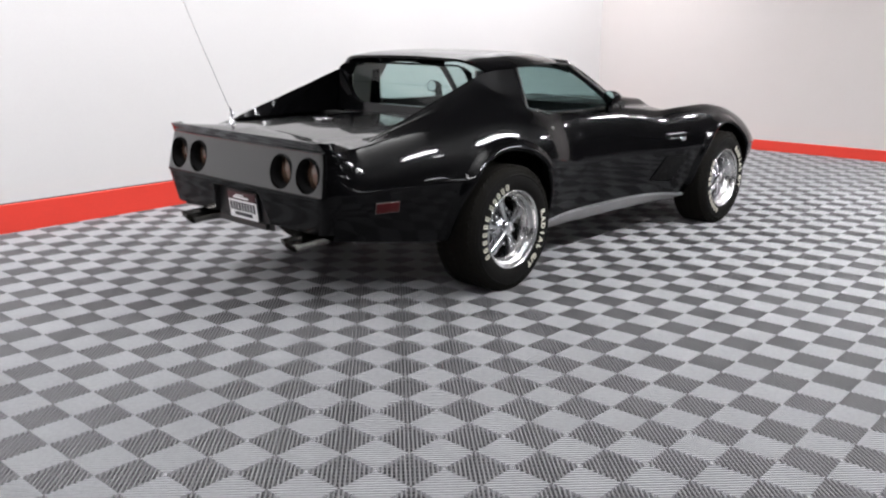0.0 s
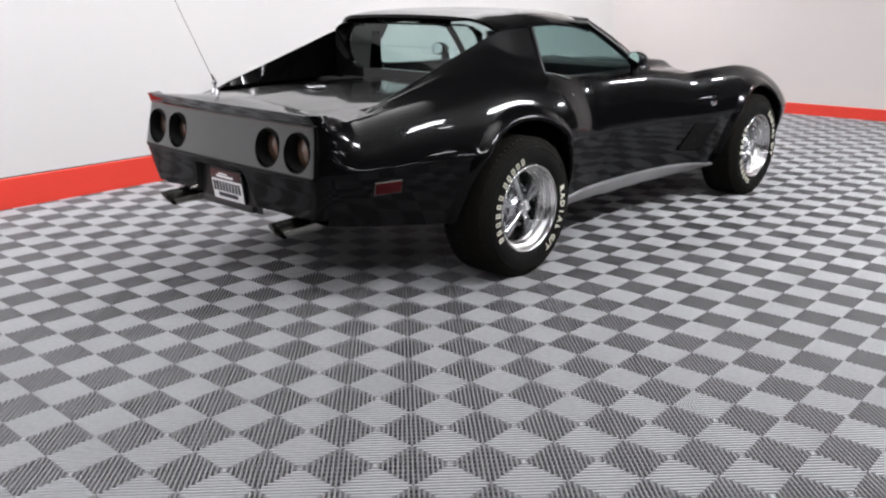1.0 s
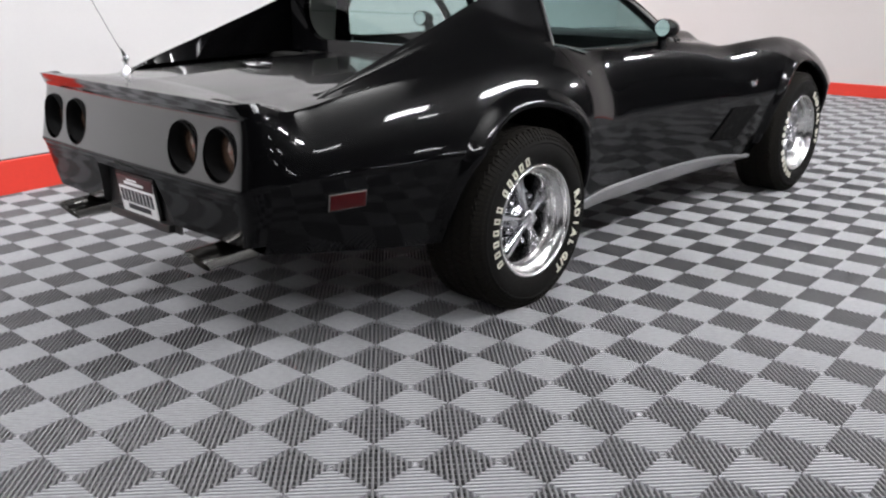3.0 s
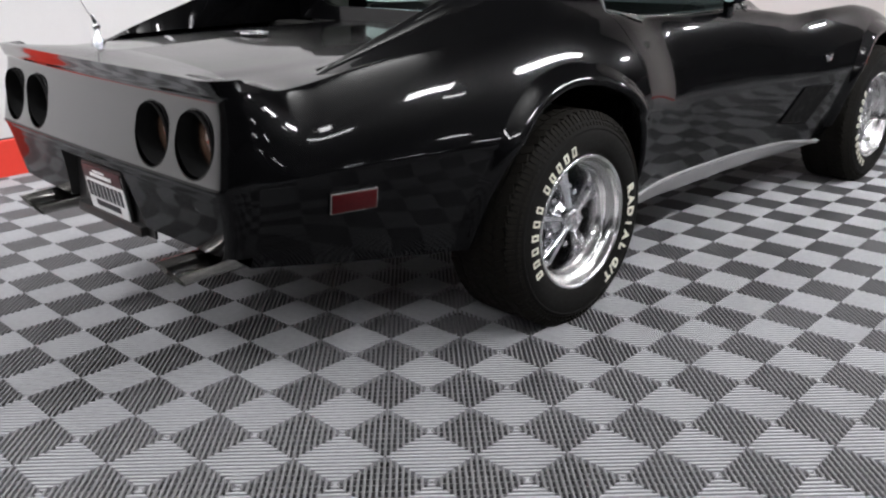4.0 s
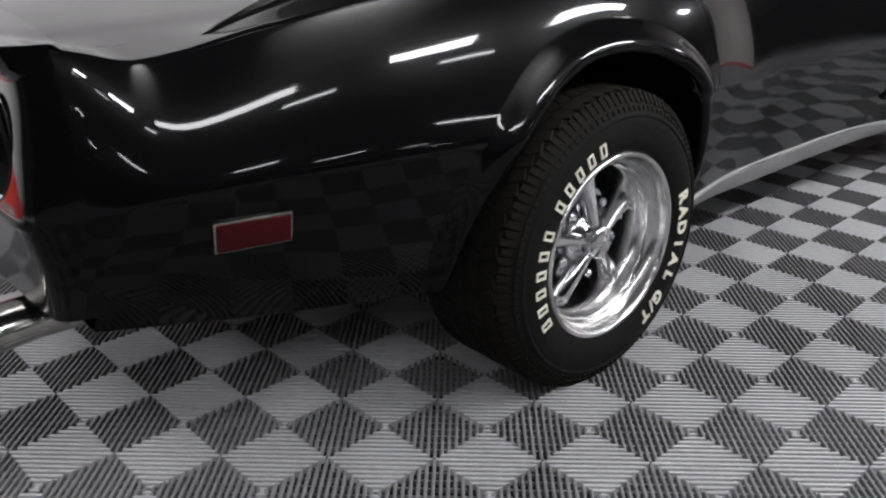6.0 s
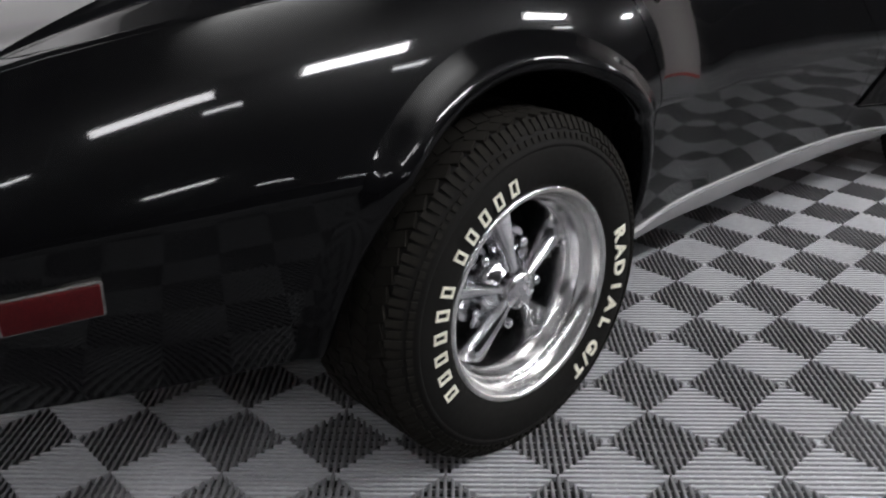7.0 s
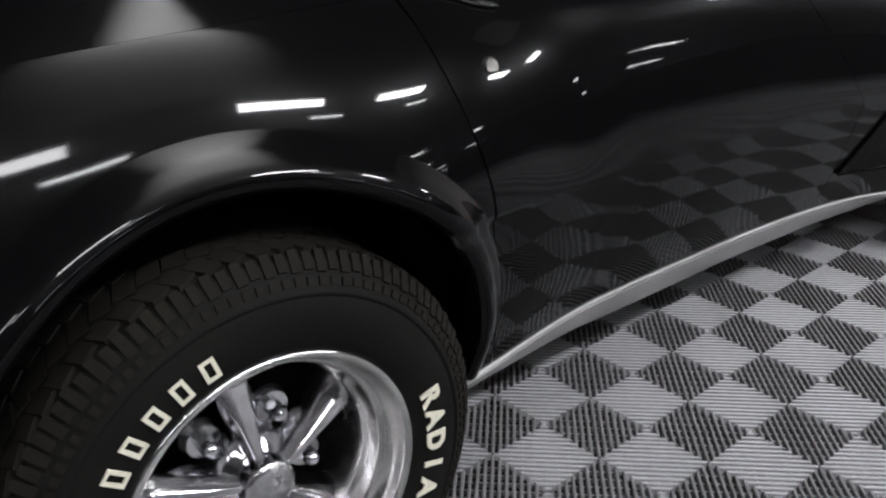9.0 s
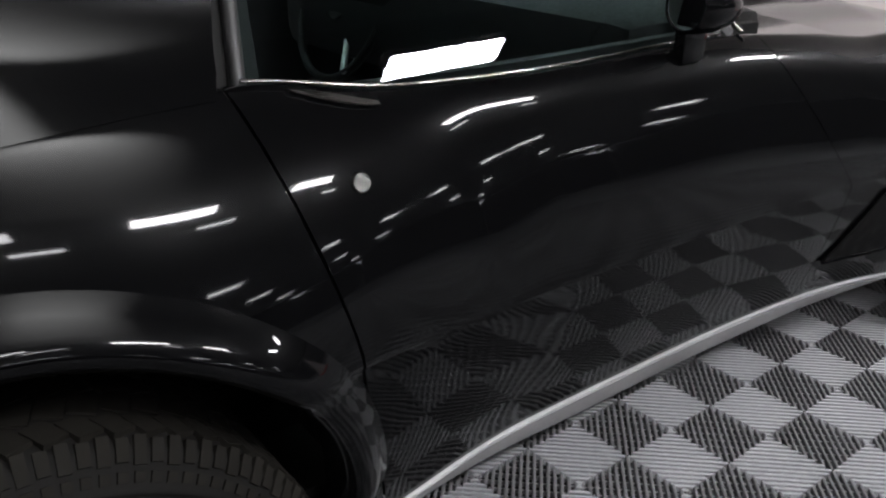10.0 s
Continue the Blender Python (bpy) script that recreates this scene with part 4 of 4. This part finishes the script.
        bmesh.ops.create_uvsphere(nut, u_segments=12, v_segments=8, radius=0.011, matrix=Matrix.Translation((x, -(f - 0.075), z)))
        part("lug_nut", nut, CHROME, w)
    return r


SPOKE_TURN = 6.0
for name, x, half_track, width, turn in (("wheel", 0.0, 0.753, 0.252, 0.0), ("wheel", WHEELBASE, 0.755, 0.235, 40.0)):
    for side in (1, -1):
        w, tyre = wheel(name, width)
        tagged(w, label="chrome five-spoke wheel on a wide black tyre")
        tread_ribs(tyre, width)
        lettering(tyre, width, turn)
        rim_parts(w, width)
        w.parent = car
        w.matrix_basis = pose(x, -side * half_track, TYRE_R - 0.006, 0, 0, 0 if side > 0 else 180)


# ---- small parts of the car ----
# side marker lamps
for side in (1, -1):
    x0, z0 = -0.797, 0.543
    y0 = side_y(x0, z0)
    slope = (side_y(x0 + 0.08, z0) - side_y(x0 - 0.08, z0)) / 0.16
    tilt_z = (side_y(x0, z0 + 0.03) - side_y(x0, z0 - 0.03)) / 0.06
    m = Matrix.Translation((x0, -side * (y0 + 0.003), z0)) @ Matrix.Rotation(-side * math.atan(slope), 4, "Z") @ Matrix.Rotation(side * math.atan(tilt_z), 4, "X")
    lamp = part("side_marker", box(bmesh.new(), m @ Vector((0, 0, 0)), (0.131, 0.008, 0.057), 0.003, m.to_3x3().to_4x4()), STEEL, car, "red side marker lamp in a thin chrome frame")
    part("lens", box(bmesh.new(), m @ Vector((0, -side * 0.004, 0)), (0.123, 0.008, 0.049), 0.003, m.to_3x3().to_4x4()), RED_LENS, lamp)

# number plate in a recess of the tail: the dealer's card as plain bars
WELL_BACK = -1.072
loop = [(0.235, 0.428), (0.225, 0.50), (0.212, 0.574), (0.10, 0.574), (0.0, 0.574), (-0.10, 0.574), (-0.178, 0.574), (-0.212, 0.50), (-0.245, 0.428)]
grid_part("plate_well", [[(tail_x(y, z) + 0.001, y, z), (WELL_BACK, y * 0.985, z - 0.003)] for y, z in loop], TRIM, car, "black recess round the number plate", sharp=30)
back = bmesh.new()
box(back, (WELL_BACK + 0.004, -0.005, 0.482), (0.008, 0.47, 0.19), 0.002)
box(back, (WELL_BACK - 0.004, -0.005, 0.404), (0.040, 0.40, 0.030), 0.006)
part("plate_bracket", back, TRIM, car, "black plate bracket below the tail")
plate_m = Matrix.Translation((-1.088, -0.018, 0.474)) @ Matrix.Rotation(radians(-7), 4, "Y")


def plate_box(name, y, z, w, h, mat, parent, lift=0.0, label=""):
    return part(name, box(bmesh.new(), plate_m @ Vector((-0.006 - lift, y, z)), (0.004, w, h), 0.0008, plate_m.to_3x3().to_4x4()), mat, parent, label)


plate = part("number_plate", box(bmesh.new(), plate_m @ Vector((0, 0, 0)), (0.010, 0.250, 0.178), 0.004, plate_m.to_3x3().to_4x4()), TRIM, car, "white dealer plate with dark bars in a black frame")
plate_box("plate_card", 0, 0.000, 0.238, 0.150, PLATE, plate)
plate_box("plate_head", 0, 0.060, 0.238, 0.040, PLATE_RED, plate, 0.001)
plate_box("plate_motif", 0.005, 0.054, 0.13, 0.010, PLATE, plate, 0.003)
plate_box("plate_motif", 0.015, 0.066, 0.07, 0.006, PLATE, plate, 0.003)
for k in range(9):
    plate_box("brand_bar", 0.100 - 0.0245 * k, 0.007, 0.017, 0.046, PLATE_INK, plate, 0.0015)
plate_box("plate_line", 0, -0.032, 0.15, 0.018, PLATE_INK, plate, 0.0015)
plate_box("plate_line", 0, -0.064, 0.238, 0.014, PLATE_INK, plate, 0.0015)
plate_box("plate_line", 0, -0.064, 0.16, 0.004, PLATE, plate, 0.003)

# exhaust tips
for y in (-0.472, 0.405):
    tip = []
    for k, x in enumerate(np.linspace(-0.95, -1.158, 14)):
        row = []
        for j in range(28):
            a = 2 * math.pi * j / 28
            cut = 0.028 * math.sin(a) * (k / 13) ** 3
            row.append((x - cut, y + 0.050 * math.cos(a), 0.384 - 0.012 * (k / 13) + 0.037 * math.sin(a)))
        tip.append(row)
    for k, x in enumerate((-1.148, -1.06, -0.96)):
        tip.append([(x - 0.028 * math.sin(2 * math.pi * j / 28) * (k == 0), y + 0.046 * math.cos(2 * math.pi * j / 28), 0.372 + 0.033 * math.sin(2 * math.pi * j / 28)) for j in range(28)])
    grid_part("exhaust_tip", tip, STEEL, car, "oval polished exhaust tip under the tail", closed=True, sharp=60)

# aerial
lathe_foot = [[(-0.903 + r * math.cos(a), 0.34 + r * math.sin(a), z) for a in np.linspace(0, 2 * math.pi, 17).tolist()] for r, z in ((0.021, 0.852), (0.021, 0.866), (0.013, 0.872), (0.008, 0.885), (0.006, 0.905))]
grid_part("aerial", lathe_foot, CHROME, car, "thin chrome aerial on the rear deck")
strip("aerial_mast", [(-0.903, 0.34, 0.91), (-1.10, 0.25, 1.23), (-1.31, 0.155, 1.59)], 0.0013, CHROME, car)
ball = bmesh.new()
bmesh.ops.create_uvsphere(ball, u_segments=16, v_segments=10, radius=0.013, matrix=Matrix.Translation((-0.903, 0.34, 0.908)))
part("aerial_ball", ball, CHROME, car)
grid_part("aerial_collar", [[(-0.903 - 0.42 * h + r * math.cos(a), 0.34 - 0.19 * h + r * math.sin(a), 0.912 + h) for a in np.linspace(0, 2 * math.pi, 13).tolist()] for r, h in ((0.0075, 0.0), (0.0065, 0.016), (0.004, 0.024), (0.002, 0.034))], CHROME, car)

# fuel door emblem on the deck
deck_z = top_z(-0.56, 0.02)
ring = [(-0.56 + 0.036 * math.sin(a), -0.005 + 0.055 * math.cos(a), deck_z + 0.006) for a in np.linspace(0, 2 * math.pi, 41)[:-1]]
emblem = grid_part("fuel_door_emblem", sweep(ring, 0.0035, 10, True), CHROME, car, "oval chrome emblem with crossed bars on the rear deck")
plate_disc = bmesh.new()
bmesh.ops.create_cone(plate_disc, cap_ends=True, segments=40, radius1=1, radius2=0.97, depth=1, matrix=Matrix.Translation((-0.56, -0.005, deck_z + 0.003)) @ Matrix.Diagonal((0.036, 0.055, 0.004, 1)))
part("emblem_ground", plate_disc, TRIM, emblem, "black ground of the emblem")
strip("emblem_bar", [(-0.60, -0.045, deck_z + 0.007), (-0.535, 0.030, deck_z + 0.010)], 0.0035, CHROME, emblem)
strip("emblem_bar", [(-0.53, -0.040, deck_z + 0.007), (-0.60, 0.040, deck_z + 0.009)], 0.0035, CHROME, emblem)

# door lock, handle flap and panel lines
for side in (1, -1):
    x0 = 0.435
    y0, z0 = shell(x0, 5.22)
    lock = bmesh.new()
    bmesh.ops.create_cone(lock, cap_ends=True, segments=28, radius1=0.014, radius2=0.0115, depth=0.007, matrix=Matrix.Translation((x0, -side * (y0 + 0.002), z0)) @ Matrix.Rotation(side * radians(70), 4, "X"))
    part("door_lock", lock, STEEL, car, "round chrome door lock")
    rows = []
    for q in np.linspace(0, 1, 10):
        x = 0.39 + 0.115 * q
        w = 0.012 * math.sin(math.pi * min(max(q, 0.06), 0.94)) ** 0.5
        (ya, za), (yb, zb) = shell(x, 4.22 + 0.25 * q), shell(x, 4.22 + 0.25 * q + 10 * w)
        rows.append([(x, -side * (ya + 0.001), za + 0.003), (x, -side * (yb + 0.004), zb + 0.003)])
    grid_part("door_handle", rows, STEEL, car, "flush door handle flap on the door's shoulder", thick=0.003)

# mirrors: a bullet-shaped housing whose open end holds the glass
for side in (1, -1):
    mirror_bm = bmesh.new()
    aim = Matrix.Translation((1.075, -side * 0.752, 0.970)) @ Matrix.Rotation(side * radians(-8), 4, "Z") @ Matrix.Rotation(radians(4), 4, "Y") @ Matrix.Scale(0.84, 4) @ Matrix.Translation((-1.06, side * 0.752, -0.962))
    prof = [(0.0, 0.044), (0.012, 0.049), (0.035, 0.050), (0.065, 0.046), (0.095, 0.037), (0.118, 0.024), (0.130, 0.010), (0.1325, 0.001)]
    rings = [[mirror_bm.verts.new((1.035 + d, -side * 0.752 + 1.12 * r * math.cos(2 * math.pi * k / 32), 0.962 + r * math.sin(2 * math.pi * k / 32))) for k in range(32)] for d, r in prof]
    for r0, r1 in zip(rings, rings[1:]):
        for k in range(32):
            mirror_bm.faces.new((r0[k], r0[(k + 1) % 32], r1[(k + 1) % 32], r1[k]))
    for v in mirror_bm.verts:
        v.co = aim @ v.co
    mirror = part("door_mirror", mirror_bm, PAINT, car, "black bullet-shaped door mirror on a short foot")
    part("mirror_foot", box(bmesh.new(), (1.105, -side * 0.726, 0.910), (0.060, 0.026, 0.070), 0.012), PAINT, mirror)
    rim_path = [aim @ Vector((1.034, -side * 0.752 + 0.0495 * math.cos(a), 0.962 + 0.0440 * math.sin(a))) for a in np.linspace(0, 2 * math.pi, 41)[:-1]]
    grid_part("mirror_rim", sweep(rim_path, 0.0025, 8, True), PAINT, mirror)
    face = [[aim @ Vector((1.0345, -side * 0.752 + 0.0485 * q * math.cos(a), 0.962 + 0.0430 * q * math.sin(a))) for q in (0.001, 1)] for a in np.linspace(0, 2 * math.pi, 33)]
    grid_part("mirror_glass", face, MIRROR, mirror)

# vent in the front fender and its emblem
for side in (1, -1):
    def vent_y(x, z):
        return side_y(x, z) + 0.006
    quad = [(1.70, 0.553), (1.950, 0.542), (1.815, 0.380), (1.58, 0.405)]
    rows = []
    for s in np.linspace(0, 1, 10):
        top = [quad[0][k] + (quad[1][k] - quad[0][k]) * s for k in (0, 1)]
        low = [quad[3][k] + (quad[2][k] - quad[3][k]) * s for k in (0, 1)]
        rows.append([(top[0] + (low[0] - top[0]) * t, -side * (vent_y(top[0] + (low[0] - top[0]) * t, top[1] + (low[1] - top[1]) * t)), top[1] + (low[1] - top[1]) * t) for t in np.linspace(0, 1, 8)])
    # no hole is cut: the opening's shade is the colour of a flat sheet
    vent = grid_part("fender_vent", rows, DARK, car, "slanted air vent behind the front wheel, its dark opening a flat sheet", thick=0.004)
    edge = [(x, -side * vent_y(x, z), z) for x, z in quad]
    strip("vent_edge", [edge[1], edge[2]], 0.006, PAINT, vent)
    strip("vent_edge", [edge[3], edge[2]], 0.005, PAINT, vent)
    y = side_y(1.88, 0.665)
    badge = part("fender_emblem", box(bmesh.new(), (1.88, -side * (y + 0.002), 0.665), (0.075, 0.006, 0.018), 0.002, Matrix.Rotation(radians(18), 4, "Y")), CHROME, car, "small chrome crossed emblem on the fender")
    part("emblem_bar", box(bmesh.new(), (1.885, -side * (y + 0.003), 0.667), (0.060, 0.006, 0.014), 0.002, Matrix.Rotation(radians(-25), 4, "Y")), CHROME, badge)


# ---- floor ----
S = 0.1524
# one near-black sheet lies under all the ribs
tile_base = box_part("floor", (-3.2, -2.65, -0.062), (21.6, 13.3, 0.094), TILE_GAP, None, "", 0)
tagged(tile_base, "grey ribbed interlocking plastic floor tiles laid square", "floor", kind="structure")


for centre, size in (((7.0, -17.9, -0.06), (42.0, 16.9, 0.10)), ((17.8, -5.7, -0.06), (20.4, 7.6, 0.10))):
    tagged(box_part("floor", centre, size, HALL_FLOOR, None, "", 0), "plain grey hall floor beyond the tiles", "floor", kind="structure")


def tile_arrays(detail):
    """One tile of two by two fields; the ribs run along one diagonal, and along the other in the next field, whose
    darker look is put into its colour.
    """
    verts, faces, slots = [], [], []
    slot = 0
    pitch, wide, top, low = S * math.sqrt(2) / 15, 0.0068, 0.0, -0.0150
    def prism(poly, z0, z1):
        nonlocal slot
        n, b = len(poly), len(verts)
        verts.extend((x, y, z1) for x, y in poly)
        verts.extend((x, y, z0) for x, y in poly)
        slots.extend([slot] * (n + 1))
        faces.append(tuple(range(b, b + n)))
        faces.extend((b + k, b + n + k, b + n + (k + 1) % n, b + (k + 1) % n) for k in range(n))
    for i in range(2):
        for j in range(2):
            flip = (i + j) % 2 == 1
            # the turned fields take the shaded copy
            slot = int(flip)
            def place(p, q):
                # p across the ribs, q along them, from the field's centre
                x, y = (p + q) / math.sqrt(2), (p - q) / math.sqrt(2)
                if flip:
                    x, y = (q + p) / math.sqrt(2), (q - p) / math.sqrt(2)
                return (x + S * (i + 0.5), y + S * (j + 0.5))
            half = S / math.sqrt(2)
            for k in range(15):
                p = (k - 7) * pitch
                rib = ((-wide / 2, low), (-wide / 2, -0.0016), (-wide / 2 + 0.0015, top), (wide / 2 - 0.0015, top), (wide / 2, -0.0016), (wide / 2, low))
                b = len(verts)
                for end in (-1, 1):
                    for dp, z in rib:
                        reach = max(half - abs(p + dp) - 0.0006, 0.001)
                        verts.append((*place(p + dp, end * reach), z))
                quads = [(b + n, b + n + 1, b + n + 7, b + n + 6) for n in range(5)] + [tuple(b + n for n in range(6)), tuple(b + 6 + n for n in range(6))]
                faces.extend(quads)
                slots.extend([slot] * len(quads))
            if detail:
                for k in range(-4, 5):
                    q = k * pitch * 1.62
                    l = half - abs(q) - 0.004
                    if l > 0.02:
                        prism([place(-l, q - 0.0022), place(l, q - 0.0022), place(l, q + 0.0022), place(-l, q + 0.0022)], low, -0.0055)
    x = y = S
    slot = 0
    prism([(x - 0.005, y), (x, y - 0.005), (x + 0.005, y), (x, y + 0.005)], low, -0.0006)
    return np.array(verts), (faces, slots)


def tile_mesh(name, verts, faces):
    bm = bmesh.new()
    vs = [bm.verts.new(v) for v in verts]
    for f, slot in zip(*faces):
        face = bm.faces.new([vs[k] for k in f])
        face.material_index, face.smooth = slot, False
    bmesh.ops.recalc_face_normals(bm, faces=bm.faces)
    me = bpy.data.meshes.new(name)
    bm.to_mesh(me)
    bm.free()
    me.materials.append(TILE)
    me.materials.append(TILE_SHADED)
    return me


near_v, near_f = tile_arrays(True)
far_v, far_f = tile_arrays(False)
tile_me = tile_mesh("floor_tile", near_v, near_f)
NEAR = lambda i, j: -4 <= i <= 12 and -9 <= j <= 7
places_mid, places_far = [], []
for i in range(-34, 25):
    for j in range(-30, 12):
        x, y = i * 2 * S, j * 2 * S
        if y > 3.26 + 0.056 * x or x > 7.6:
            continue
        if NEAR(i, j):
            ob = put_mesh("floor_tile", tile_me, tile_base)
            ob.matrix_world = Matrix.Translation((x, y, 0))
        elif -12 <= i < 16 and j >= -24:
            places_mid.append((x, y, 0))
        else:
            places_far.append((x, y, 0))


def tile_field(name, v, f, places):
    """Many tiles as one mesh, filled in by arrays."""
    one = tile_mesh("field", v, f)
    n, m, c = len(one.vertices), len(one.polygons), len(one.loops)
    co, start, index, slot = np.zeros(n * 3), np.zeros(m, int), np.zeros(c, int), np.zeros(m, int)
    one.polygons.foreach_get("material_index", slot)
    one.vertices.foreach_get("co", co)
    one.polygons.foreach_get("loop_start", start)
    one.loops.foreach_get("vertex_index", index)
    bpy.data.meshes.remove(one)
    k = len(places)
    me = bpy.data.meshes.new(name)
    me.vertices.add(n * k)
    me.loops.add(c * k)
    me.polygons.add(m * k)
    me.vertices.foreach_set("co", (co.reshape(-1, 3)[None] + np.array(places)[:, None]).ravel())
    steps = np.arange(k)[:, None]
    me.loops.foreach_set("vertex_index", (index[None] + n * steps).ravel())
    me.polygons.foreach_set("loop_start", (start[None] + c * steps).ravel())
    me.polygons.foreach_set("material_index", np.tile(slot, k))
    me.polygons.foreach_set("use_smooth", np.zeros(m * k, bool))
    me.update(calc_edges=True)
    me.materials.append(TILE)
    me.materials.append(TILE_SHADED)
    return tagged(put_mesh(name, me, tile_base), kind="stuff")


tile_field("floor_tiles_joined", near_v, near_f, places_mid)
tile_field("floor_tiles_joined", far_v, far_f, places_far)
